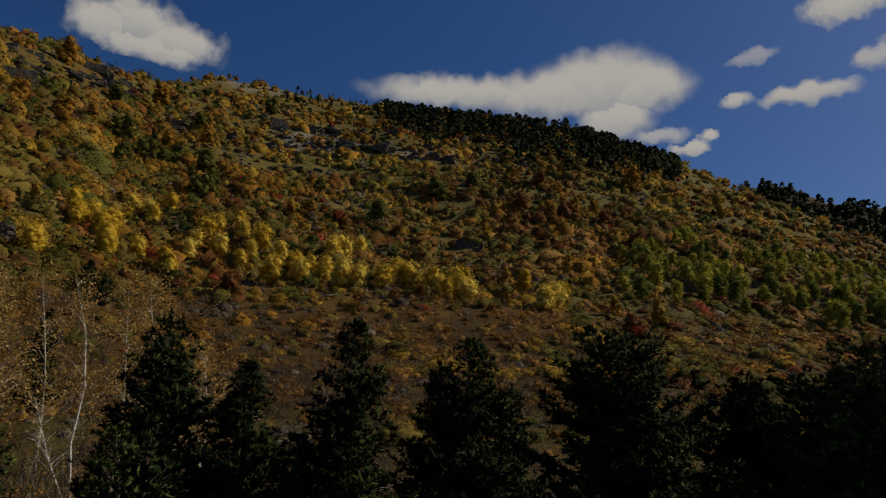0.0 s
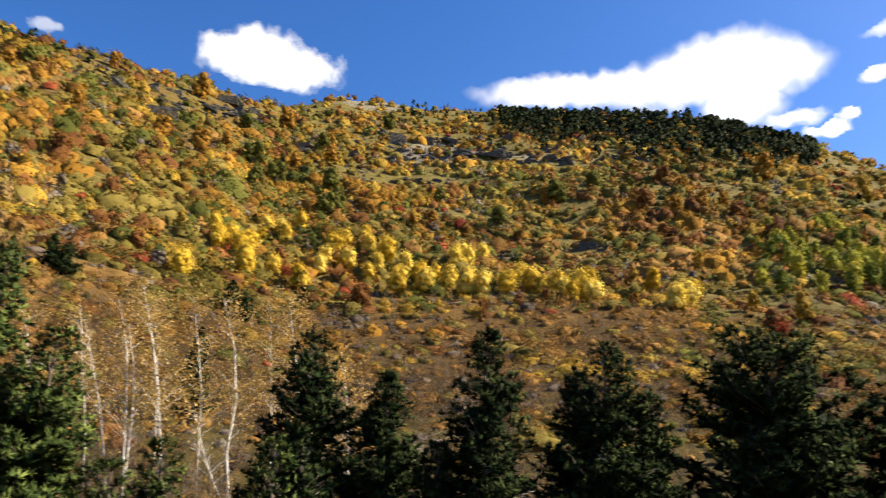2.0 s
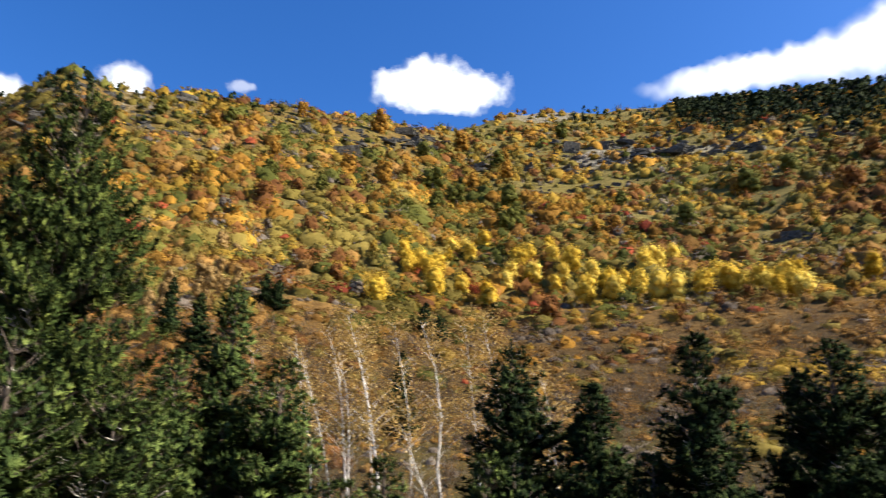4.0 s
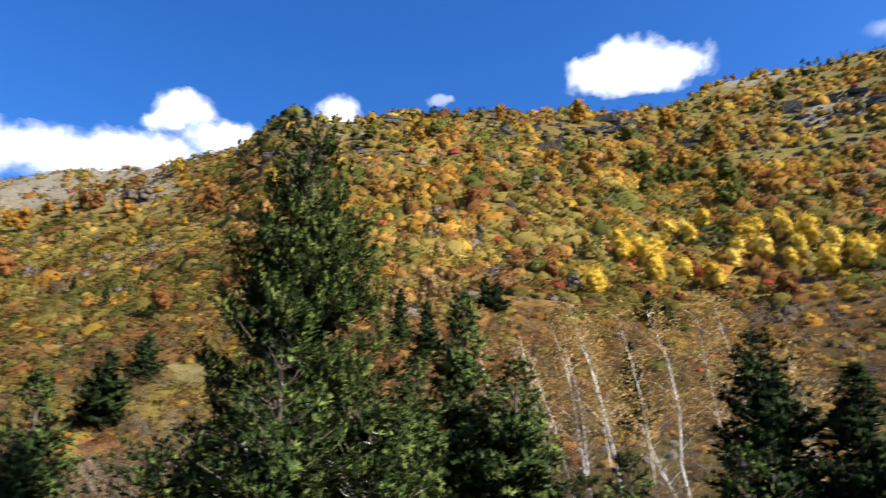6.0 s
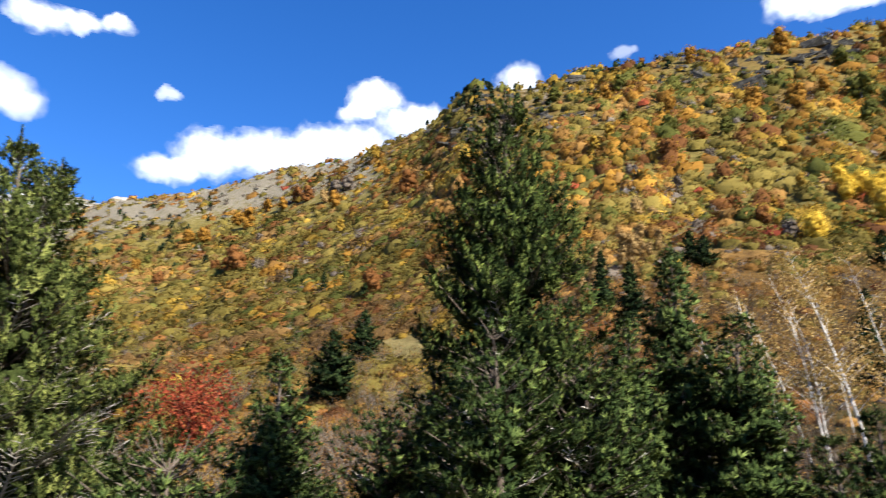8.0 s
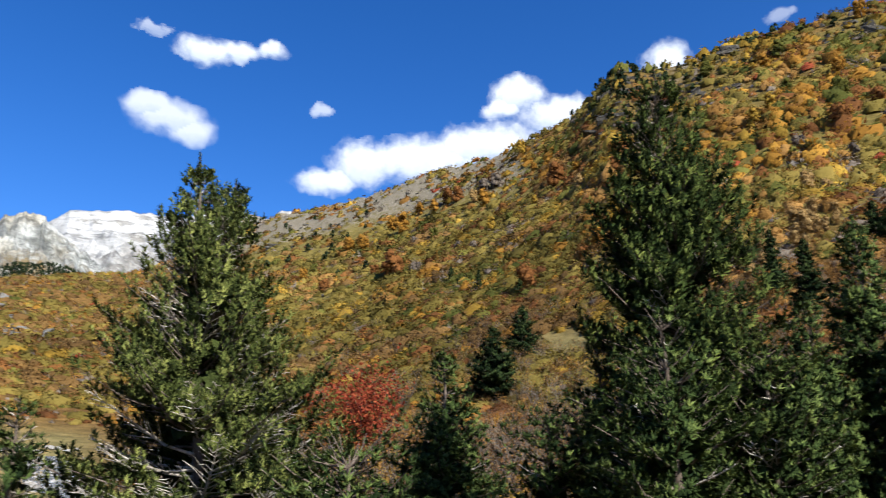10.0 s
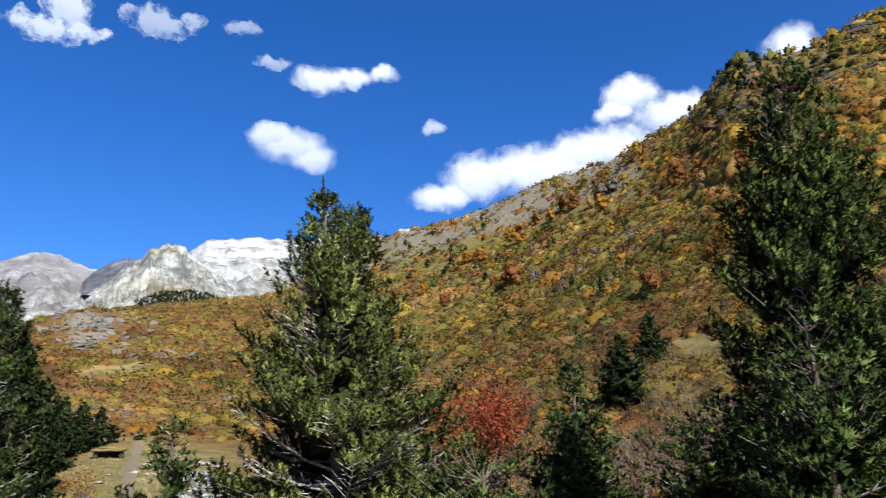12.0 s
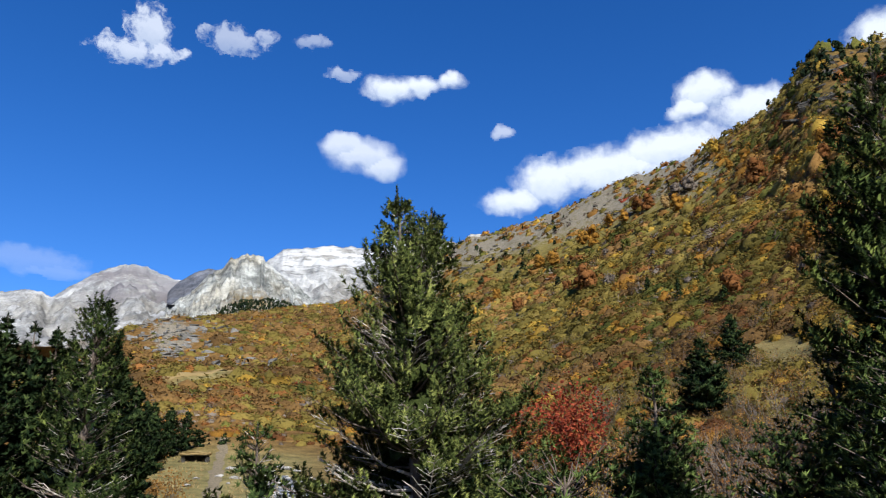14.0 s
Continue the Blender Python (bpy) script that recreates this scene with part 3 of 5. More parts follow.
def cloud(lobes, label, ragged=0.9, dense=1.0, seed=1):
    """One cloud: a bulging sheet whose thickness is the sum of its lobes (bearing, height angle, half width, half height in degrees)."""
    L = np.array(lobes, float)
    b0, e0 = L[:, 0].mean(), L[:, 1].mean()
    step = 0.15
    gb = np.arange((L[:, 0] - 1.7 * L[:, 2]).min(), (L[:, 0] + 1.7 * L[:, 2]).max(), step)
    ge = np.arange((L[:, 1] - 1.7 * L[:, 3]).min(), (L[:, 1] + 1.7 * L[:, 3]).max(), step)
    B, E = np.meshgrid(gb, ge, indexing="ij")
    wx, wy = B + 0.35 * fbm(B, E, 1.3, 3, seed), E + 0.25 * fbm(B, E, 1.1, 3, seed + 5)
    d, lift = np.full_like(B, -0.01), np.zeros_like(B)
    for b, e, w, h in L:
        q = 1 - np.sqrt(((wx - b) * np.cos(np.radians(e)) / (1.3 * w)) ** 2 + ((wy - e) / (1.3 * h)) ** 2)
        lift = np.where(q > d, 0.35 + 0.5 * (E - e) / h, lift)
        d = np.maximum(d, q) + 0.25 * np.maximum(np.minimum(d, q), 0)
    d = np.where(d > 0, d + 0.1 * ragged * fbm(B, E, 0.9, 4, seed + 11), -1)
    keep = d > -0.05
    R = CLOUD_R - 160 * np.clip(d, 0, 1) ** 0.6
    v = np.stack([-R * np.sin(np.radians(B)) * np.cos(np.radians(E)), R * np.cos(np.radians(B)) * np.cos(np.radians(E)), R * np.sin(np.radians(E))], -1)
    ne = B.shape[1]
    i, j = np.meshgrid(np.arange(B.shape[0] - 1), np.arange(ne - 1), indexing="ij")
    ok = keep[:-1, :-1] & keep[1:, :-1] & keep[:-1, 1:] & keep[1:, 1:]
    i, j = i[ok], j[ok]
    f = np.stack([i * ne + j, (i + 1) * ne + j, (i + 1) * ne + j + 1, i * ne + j + 1], -1)
    used, f = np.unique(f, return_inverse=True)
    f = f.reshape(-1, 4)
    n = len(used)
    me = raw_mesh("cloud", v.reshape(-1, 3)[used], f, M_CLOUD, True, thick=d.ravel()[used], lift=lift.ravel()[used],
                  ragged=np.full(n, ragged), dense=np.full(n, dense))
    return tagged(new("cloud", me), label, "cloud", "clouds in the sky")


cloud([(29.7, 31.1, 2.0, 1.4), (26.6, 31.8, 2.5, 1.6), (23.2, 31.0, 2.6, 1.3), (25.5, 30.1, 3.8, 0.9)], "puffy white cumulus cloud above the hill", 0.6, 1.0, 1)
cloud([(-12.7, 30.1, 4.6, 2.3), (-8.8, 29.5, 5.0, 1.8), (-16.5, 29.3, 3.2, 1.7), (0.1, 29.8, 6.4, 1.2), (-13.9, 27.3, 2.8, 1.5)], "large smooth lens-shaped white cloud behind the ridge", 0.06, 1.0, 2)
cloud([(-17.6, 25.7, 2.0, 0.6)], "thin white cloud wisp by the ridge", 0.7, 0.75, 3)
cloud([(-19.3, 24.5, 1.3, 0.55), (-21.0, 25.2, 0.8, 0.4)], "small ragged white cloud by the ridge", 0.7, 1.0, 4)
cloud([(-31.7, 32.3, 2.6, 1.1), (-33.5, 32.5, 2.0, 1.2)], "white cloud high over the slope", 0.7, 1.0, 5)
cloud([(-24.9, 30.2, 1.5, 0.5)], "thin faint wisp of cloud in the sky", 0.7, 0.55, 6)
cloud([(-23.3, 27.4, 1.2, 0.55), (-28.6, 27.1, 2.8, 0.75), (-27.0, 27.2, 1.6, 0.6)], "long flat white cloud", 0.6, 0.95, 7)
cloud([(-33.5, 28.4, 1.6, 0.7), (-35.5, 29.0, 1.6, 0.8)], "soft white cloud over the far slope", 0.7, 0.8, 8)
cloud([(77.8, 22.7, 2.3, 1.8), (80.6, 21.2, 2.5, 0.9), (72.9, 23.0, 4.6, 1.7), (67.5, 24.0, 4.8, 1.5), (64.4, 27.7, 2.1, 1.25), (65.8, 26.6, 1.5, 0.8), (60.8, 25.9, 3.5, 1.3)],
      "bank of bright white cumulus behind the hillside", 0.6, 1.0, 9)
cloud([(52.0, 28.6, 1.7, 1.5)], "white cumulus top behind the rocky summit", 0.6, 1.0, 10)
cloud([(43.1, 29.9, 1.1, 0.5)], "small faint cloud above the crest", 1.2, 0.35, 11)
cloud([(111.1, 32.4, 1.5, 1.6), (112.1, 30.7, 2.6, 0.9), (109.4, 31.0, 1.0, 0.6)], "ragged white cloud high in the blue sky", 2.2, 0.75, 12)
cloud([(104.6, 32.7, 2.3, 1.0), (101.8, 33.2, 1.0, 0.5)], "ragged thin white cloud", 2.3, 0.5, 13)
cloud([(97.8, 33.2, 1.4, 0.5)], "small thin cloud wisp", 1.4, 0.4, 14)
cloud([(95.1, 31.1, 1.3, 0.5)], "small thin cloud wisp", 1.4, 0.5, 15)
cloud([(90.9, 30.1, 2.0, 1.0), (87.9, 30.3, 1.6, 0.7), (85.5, 30.8, 1.2, 0.6)], "white cloud of three puffs", 0.6, 1.0, 16)
cloud([(93.3, 25.0, 2.6, 1.2), (95.0, 25.7, 1.6, 0.9), (91.5, 24.1, 1.6, 0.9)], "smooth oblong white cloud", 0.3, 0.82, 17)
cloud([(81.1, 26.5, 0.9, 0.5)], "tiny white cloud puff", 0.9, 0.6, 18)
cloud([(117.4, 15.3, 3.5, 0.9), (115.6, 14.6, 2.5, 0.5)], "faint cloud veil above the far peaks", 0.8, 0.18, 19)


# ---- rocks ----
def rock_mesh(seed, mat, flat=0.6, slabs=1):
    """Broken angular rock: slabs with sheared faces, stacked with set-back joints."""
    rng = np.random.default_rng(seed)
    bm = bmesh.new()
    for k in range(slabs):
        lo, hi = -1 + 2 * k / slabs, -1 + 2 * (k + 1) / slabs - 0.06
        n = 16
        p = rng.uniform(-1, 1, (n, 3))
        p[:, :2] = np.sign(p[:, :2]) * np.abs(p[:, :2]) ** 0.45 * (1 - 0.22 * k / slabs)
        p[:, 2] = np.where(p[:, 2] > 0, hi, lo) - 0.12 * rng.uniform(0, 1, n) * (hi - lo)
        p[:, :2] += rng.normal(size=2) * 0.12
        vs = [bm.verts.new((x, y, z * flat)) for x, y, z in p]
        res = bmesh.ops.convex_hull(bm, input=vs)
        loose = {v for v in res["geom_interior"] + res["geom_unused"] if isinstance(v, bmesh.types.BMVert)}
        bmesh.ops.delete(bm, geom=list(loose), context="VERTS")
    bmesh.ops.recalc_face_normals(bm, faces=bm.faces)
    me = bpy.data.meshes.new("rock")
    bm.to_mesh(me)
    bm.free()
    me.materials.append(mat)
    return me


ROCKS = [rock_mesh(s, M_ROCK, f, k) for s, f, k in ((1, 0.5, 2), (2, 0.7, 3), (3, 0.42, 2), (4, 0.85, 3), (5, 0.6, 1))]


def stone_mesh(seed, mat, flat):
    """A rounded, water-worn boulder."""
    rng = np.random.default_rng(seed)
    bm = bmesh.new()
    bmesh.ops.create_icosphere(bm, subdivisions=2, radius=1.0)
    cuts, depth = unit(rng.normal(size=(14, 3))), rng.uniform(0.55, 0.85, 14)
    for v in bm.verts:
        p = np.array(v.co)
        for c, q in zip(cuts, depth):
            p = p - c * max(p @ c - q, 0)
        p = p * (1 + 0.05 * noise.noise(Vector(p * 3.1 + seed)))
        v.co = (p[0], p[1], p[2] * flat)
    me = bpy.data.meshes.new("stone")
    bm.to_mesh(me)
    bm.free()
    me.materials.append(mat)
    return me


STONES = [stone_mesh(s, M_STONE, f) for s, f in ((11, 0.55), (12, 0.7), (13, 0.45))]


PALE_ROCKS = [rock_mesh(s, M_HILLROCK, f, k) for s, f, k in ((6, 0.6, 2), (7, 0.8, 3), (8, 0.5, 1))]


def outcrop(b, e, n, width, rise, size, seed, label):
    """A band of broken ledges: rocks bedded side by side in the slope."""
    rng = np.random.default_rng(seed)
    r0 = spot(b, e)
    root = empty("rock_outcrop")
    root.location = Vector(place(b, r0))
    for k in range(2 * n):
        db = rng.normal() * width / r0 * 57.3 * 0.5
        de = rng.normal() * rise * 0.5
        bb = b + db
        r = float(spot(bb, e + de))
        p = place(bb, r) - np.array(root.location)
        s = 0.6 * size * min(2.2, rng.lognormal(-0.45, 0.55))
        kinds = PALE_ROCKS if b > 100 else ROCKS
        ob = part("rock", kinds[rng.integers(len(kinds))], root)
        ob.matrix_basis = pose(p[0], p[1], p[2] + 0.02 * s, rng.uniform(-15, 15), rng.uniform(-15, 15), bb + rng.uniform(-12, 12)) @ Matrix.Diagonal((s * rng.uniform(1.0, 2.4), s, s * rng.uniform(0.9, 1.9), 1))
    return tagged(root, label, "rock outcrop", "outcrops on the hillside")


GREY = "broken grey rock ledges among the autumn scrub"
OUTCROPS = [
    (30.8, 26.9, 30, 45, 0.9, 4.4), (28.0, 26.9, 18, 26, 0.8, 4.0), (40.1, 27.9, 16, 26, 0.7, 3.2), (50.5, 26.6, 22, 24, 1.6, 2.8),
    (55.9, 24.6, 26, 26, 1.8, 2.8), (57.2, 25.8, 20, 20, 1.4, 2.6), (54.6, 27.3, 16, 20, 0.8, 2.6), (12.8, 26.0, 30, 75, 0.5, 4.6),
    (10.6, 24.7, 30, 80, 0.4, 4.4), (4.8, 25.1, 26, 70, 0.4, 4.2), (-1.0, 24.5, 20, 60, 0.4, 4.0), (-2.1, 18.1, 16, 26, 0.3, 2.0)]
OUTCROPS += [
    (14.5, 23.2, 14, 60, 0.4, 3.0), (79.3, 12.8, 14, 12, 0.9, 1.3), (106.9, 11.3, 56, 80, 0.8, 3.6), (108.4, 10.6, 46, 60, 1.0, 3.2), (106.9, 9.5, 52, 80, 0.7, 3.6), (105.2, 11.0, 26, 44, 0.6, 3.0),
    (85, 15.5, 16, 70, 1.2, 2.4), (80, 17.5, 16, 70, 1.0, 2.2), (73, 19.8, 14, 60, 1.0, 2.0)]
for k, (b, e, n, w, h, s) in enumerate(OUTCROPS):
    outcrop(b, e, n, w, h, s, 100 + k, GREY)


# ---- scrub on the slopes ----
def mound(rng, fine=1, tall=0.8, rough=0.16):
    """The leafy body of a bush: an uneven dome, open below."""
    bm = bmesh.new()
    bmesh.ops.create_icosphere(bm, subdivisions=fine, radius=1.0)
    bm.verts.ensure_lookup_table()
    v = np.array([p.co for p in bm.verts])
    f = np.array([[p.index for p in q.verts] for q in bm.faces])
    bm.free()
    f = f[(v[f][:, :, 2].mean(1) > -0.3)]
    nor = unit(v + rng.normal(size=v.shape) * 0.18)
    v = v * (1 + rough * rng.normal(size=(len(v), 1))) * (rng.uniform(0.75, 1.25), rng.uniform(0.75, 1.25), rng.uniform(0.85, 1.15))
    v[:, 2] = (v[:, 2] * 0.8 + 0.12) * tall
    return v, f, nor


def lumps(d, rng, n=6):
    """Reach of a bush towards the directions d: a few boughs stand out."""
    k = unit(rng.normal(size=(n, 3)) + (0, 0, 0.6))
    return 0.8 + 0.5 * np.clip((d @ k.T).max(1, keepdims=True) * 2.2 - 1.2, 0, 1)


def scrub(name, label, mat, B, R, size, leaves, leaf, seed, tall=0.8, up=0.5, narrow=0.62, fine=1, body=0.8, hug=0.7):
    """Bushes at bearings B and distances R, joined into one cover."""
    rng = np.random.default_rng(seed)
    n = len(B)
    if n == 0:
        return None
    P = place(B, R)
    soup = Soup()
    pick = rng.integers(12, size=n)
    turn = rng.uniform(0, 2 * np.pi, n)
    gx = (height(*polar(P[:, 0] + 4, P[:, 1])) - height(*polar(P[:, 0] - 4, P[:, 1]))) / 8
    gy = (height(*polar(P[:, 0], P[:, 1] + 4)) - height(*polar(P[:, 0], P[:, 1] - 4))) / 8
    tone = np.clip(0.5 + 0.35 * fbm(P[:, 0], P[:, 1], 55, 3, 77) + 0.2 * rng.normal(size=n), 0, 1)
    for k in range(12):
        i = np.flatnonzero(pick == k)
        if len(i) == 0:
            continue
        bv, bf, bn = mound(rng, fine, tall, 0.24)
        lv = unit(rng.normal(size=(leaves, 3)) + (0, 0, 0.45))
        lp = lv * (1 - 0.3 * rng.uniform(0, 1, (leaves, 1)) ** 2) * lumps(lv, rng) * (1, 1, 0.85 * tall)
        lp[:, 2] = np.abs(lp[:, 2]) + 0.05
        c, s = np.cos(turn[i])[:, None], np.sin(turn[i])[:, None]

        def spun(a):
            return np.stack([a[None, :, 0] * c - a[None, :, 1] * s, a[None, :, 0] * s + a[None, :, 1] * c, np.broadcast_to(a[None, :, 2], (len(i), len(a)))], -1)

        def laid(a):
            """Spun, and sheared along the slope on which the bush grows."""
            a = spun(a)
            a[..., 2] += hug * (a[..., 0] * gx[i][:, None] + a[..., 1] * gy[i][:, None])
            return a

        lie = 0.6 * unit(np.stack([-gx[i], -gy[i], np.ones(len(i))], -1))
        m, z = len(bv), size[i][:, None, None]
        soup.add((laid(bv * body) * z + P[i][:, None]).reshape(-1, 3), (bf[None] + m * np.arange(len(i))[:, None, None]).reshape(-1, 3), np.repeat(tone[i], m), unit(spun(bn) + lie[:, None]).reshape(-1, 3))
        away = spun(lv).reshape(-1, 3)
        q = (laid(lp) * z + P[i][:, None]).reshape(-1, 3)
        v, f = leaf_tris(q, np.repeat(size[i], leaves) * leaf * rng.uniform(0.6, 1.4, len(q)), rng, up, narrow, 1.2 * away, 0.7)
        soup.add(v, f, np.repeat(np.repeat(tone[i], leaves) + 0.06 * rng.normal(size=len(q)), 3), unit(np.repeat(away + 0.22 * rng.normal(size=away.shape) + np.repeat(lie, leaves, 0), 3, 0)))
    return tagged(new(name, soup.mesh(name, mat)), label, "scrub", kind="stuff")


KINDS = ["ochre", "gold", "olive", "green", "rust", "red", "brown", "grey", "bare"]


def cover_weights(b, e, t):
    """How much of each kind grows at bearing b, height angle e; t: share of the way up to the crest."""
    one = np.ones_like(b)
    w = dict(ochre=0.085 * one, gold=0.1 * one, olive=0.38 * one, green=0.14 * one, rust=0.06 * one, red=0.006 * one, brown=0.14 * one, grey=0.08 * one, bare=0.12 * one)

    def more(z, **k):
        for key, a in k.items():
            w[key] = w[key] * (1 - z) + a * z

    more(smooth((b - 21) / 8) * smooth((66 - b) / 8) * smooth((e - np.where(b > 33, 22.0, 18.5)) / 3.0), ochre=0.085, gold=0.1, olive=0.38, rust=0.07, grey=0.1, brown=0.12, green=0.21, bare=0.05)
    more(smooth((b - 26) / 6) * smooth((64 - b) / 6) * smooth((22.5 - e) / 3) * smooth((e - 13.5) / 2), olive=0.4, grey=0.06, rust=0.09, brown=0.22, gold=0.06, ochre=0.06, green=0.08, bare=0.12)
    more(smooth((24 - b) / 5) * smooth((e - 22.5) / 2), ochre=0.24, gold=0.34, olive=0.22, brown=0.14, rust=0.04, bare=0.1, green=0.08)
    more(bump_at(b, e, 22, 23.5, 7, 3.5), ochre=0.27, gold=0.2, olive=0.27, rust=0.08, green=0.13, brown=0.08, bare=0.03)
    more(bump_at(b, e, -7, 19.5, 8, 2.6), rust=0.24, brown=0.22, ochre=0.2, olive=0.22, gold=0.03, bare=0.05)
    more(bump_at(b, e, 2, 17.6, 9, 1.6), rust=0.14, brown=0.25, olive=0.32, grey=0.12, ochre=0.06, gold=0.02)
    more(smooth((-13 - b) / 5) * smooth((e - 15) / 3), olive=0.42, gold=0.2, ochre=0.16, green=0.12, rust=0.06, brown=0.05, grey=0.02)
    more(smooth((-8 - b) / 5) * smooth((14 - e) / 2), olive=0.42, green=0.16, brown=0.22, rust=0.1, ochre=0.06, gold=0.04, grey=0.06)
    more(smooth((b + 12) / 6) * smooth((58 - b) / 8) * smooth((13.8 - e) / 2.0), brown=0.55, grey=0.14, ochre=0.03, olive=0.08, rust=0.03, gold=0.02, green=0.01, red=0.002, bare=0.12)
    more(smooth((b - 58) / 8) * smooth((90 - b) / 8) * smooth((e - 9) / 3), olive=0.44, gold=0.1, ochre=0.07, green=0.13, rust=0.07, grey=0.12, brown=0.12, bare=0.12)
    more(smooth((b - 62) / 6) * smooth((94 - b) / 6) * smooth((t - 0.78) / 0.15), bare=0.3, brown=0.3, grey=0.2, green=0.08, ochre=0.05, gold=0.03)
    more(smooth((b - 58) / 8) * smooth((92 - b) / 6) * smooth((11.5 - e) / 3), ochre=0.1, brown=0.36, olive=0.28, gold=0.05, grey=0.14, rust=0.06, green=0.03)
    more(smooth((b - 90) / 5), ochre=0.09, rust=0.2, brown=0.06, olive=0.34, grey=0.24, gold=0.02, green=0.1, red=0.003, bare=0.1)
    more(0.8 * bump_at(b, e, 56.5, 25.0, 3.6, 3.2), green=0.5, grey=0.14, brown=0.18, olive=0.1, rust=0.06, ochre=0.02, gold=0.02, bare=0.15)
    more(bump_at(b, 0 * e, 17, 0, 5.5, 1) * smooth((t - 0.955) / 0.025), bare=6.0)
    more(np.clip(stony_cover(b, EDGE * (crest(b)[1] / EDGE) ** ((e + 3.5) / (crest(b)[0] + 3.5))), 0, 1) * 0.6, bare=0.5)
    a = np.stack([np.maximum(w[k], 0) for k in KINDS], -1)
    return a / a.sum(-1, keepdims=True)


_rng = np.random.default_rng(7)
N_SCRUB = 31000
cb, ct = np.concatenate([_rng.uniform(-36, 121, N_SCRUB), _rng.uniform(84, 114, 5000)]), _rng.uniform(0.0, 1.0, N_SCRUB + 5000) ** 0.6
N_SCRUB = len(cb)
ce_, cR_ = crest(cb)
low_e = np.where(cb > 90, 2.7, 1.6)
ce_at = low_e + (ce_ - low_e) * ct
cr = spot(cb, ce_at)
_keep = (cr > 56) & (ce_at < ce_) & ~((cb > 99.5) & (cr < 134)) & (_rng.uniform(size=N_SCRUB) < np.interp(cr, [60, 140, 240, 420], [0.7, 0.62, 0.75, 1.0])) & (bump_at(cb, ce_at, 61, 8.6, 4.0, 0.9) < 0.5)
for b, e, n, w, h, s in OUTCROPS:
    _keep &= (bump_at(cb, ce_at, b, e, 0.8 * w / float(spot(b, e)) * 57.3, 0.85 * h) < 0.3) | (_rng.uniform(size=N_SCRUB) < 0.3)
for b, e in ((26.4, 11.4), (39.1, 13.2), (26.4, 12.6), (39.1, 14.4)):
    _keep &= bump_at(cb, ce_at, b, e, 1.7, 1.0) < 0.5
_keep &= (terrace(cb, ce_at) < 0.3) & (terrace(cb, ce_at + 0.35) < 0.3)
cb, cr, ce_at, ct = cb[_keep], cr[_keep], ce_at[_keep], (ce_at / ce_)[_keep]
W = cover_weights(cb, ce_at, ct)
# patches: neighbouring bushes tend to be of one kind
cx, cy = -cr * np.sin(np.radians(cb)), cr * np.cos(np.radians(cb))
G = np.stack([fbm(cx, cy, 26, 3, 50 + k, 0.6) for k in range(len(KINDS))], -1)
W = W * np.exp(2.1 * G)
W = W / W.sum(-1, keepdims=True)
kind = (W.cumsum(-1) > _rng.uniform(size=(len(cb), 1))).argmax(-1)
csize = np.clip(_rng.lognormal(-0.05, 0.36, len(cb)), 0.45, 2.0) * np.interp(cr, [60, 120, 250, 700], [1.15, 1.4, 2.3, 2.9]) * np.where(cb > 91, 0.7, 1.0) * (1 + 0.38 * smooth((62 - cb) / 6) * smooth((ce_at - 13) / 3))
wooded = (cb < 60) & (ce_at > np.where(cb > 26, 17.0, 14.5) + 1.2 * _rng.normal(size=len(cb)))
for name, mat, words in (("ochre", M_OCHRE, "orange-ochre autumn bushes covering the slope"), ("gold", M_GOLD, "golden yellow autumn bushes on the slope"),
                         ("olive", M_OLIVE, "olive green low scrub on the slope"), ("green", M_LEAFGREEN, "dull green bushes on the slope"),
                         ("rust", M_RUST, "rust-brown autumn bushes on the slope"), ("red", M_RED, "red autumn bushes dotted over the slope"),
                         ("brown", M_BROWN, "dry brown scrub on the lower slope"), ("grey", M_GREY, "bare grey leafless bushes on the slope")):
    idx = kind == KINDS.index(name)
    for near, far, leaves, leaf in ((0, 140, 74, 0.12), (140, 240, 52, 0.145), (240, 420, 32, 0.19), (420, 2000, 19, 0.3)):
        for wood in (False, True):
            j = idx & (cr >= near) & (cr < far) & (wooded == wood)
            twiggy = name == "grey" or not wood and name == "brown" and near < 240
            tall = (1.35 if name in ("ochre", "gold", "green", "rust") else 1.15) if wood else 0.85
            scrub("scrub", words, mat, cb[j], cr[j], csize[j] * (0.86 if wood else 1.0), leaves, leaf * (1.8 if twiggy else 1), 200 + KINDS.index(name) + near + 7 * wood, tall, 0.5, 0.14 if twiggy else 0.75, 1, 0.5 if twiggy else 0.84, 0.3 if wood else 0.8)


# low carpet of heath between the bushes
crng = np.random.default_rng(29)
nb = 9000
kb, ke = crng.uniform(56, 112, nb), crng.uniform(0.0, 1.0, nb) ** 0.7
ke = 4 + (crest(kb)[0] - 4) * ke
kr = spot(kb, ke)
ok = (kr > 70) & ~((kb > 99) & (kr < 136)) & (stony_cover(kb, kr) < 0.1 + 0.25 * crng.uniform(size=nb)) & (bump_at(kb, ke, 61, 8.6, 4.0, 0.9) < 0.5) & (terrace(kb, ke) < 0.3) & (terrace(kb, ke + 0.35) < 0.3)
kb, kr = kb[ok], kr[ok]
kx, ky = -kr * np.sin(np.radians(kb)), kr * np.cos(np.radians(kb))
pick_ = fbm(kx, ky, 34, 4, 91, 0.65) + 0.22 * crng.normal(size=len(kb)) - 0.35 * smooth((kb - 84) / 10)
ksize = crng.lognormal(0.0, 0.3, len(kb)) * np.interp(kr, [60, 150, 300, 900], [1.2, 1.6, 2.6, 4.2])
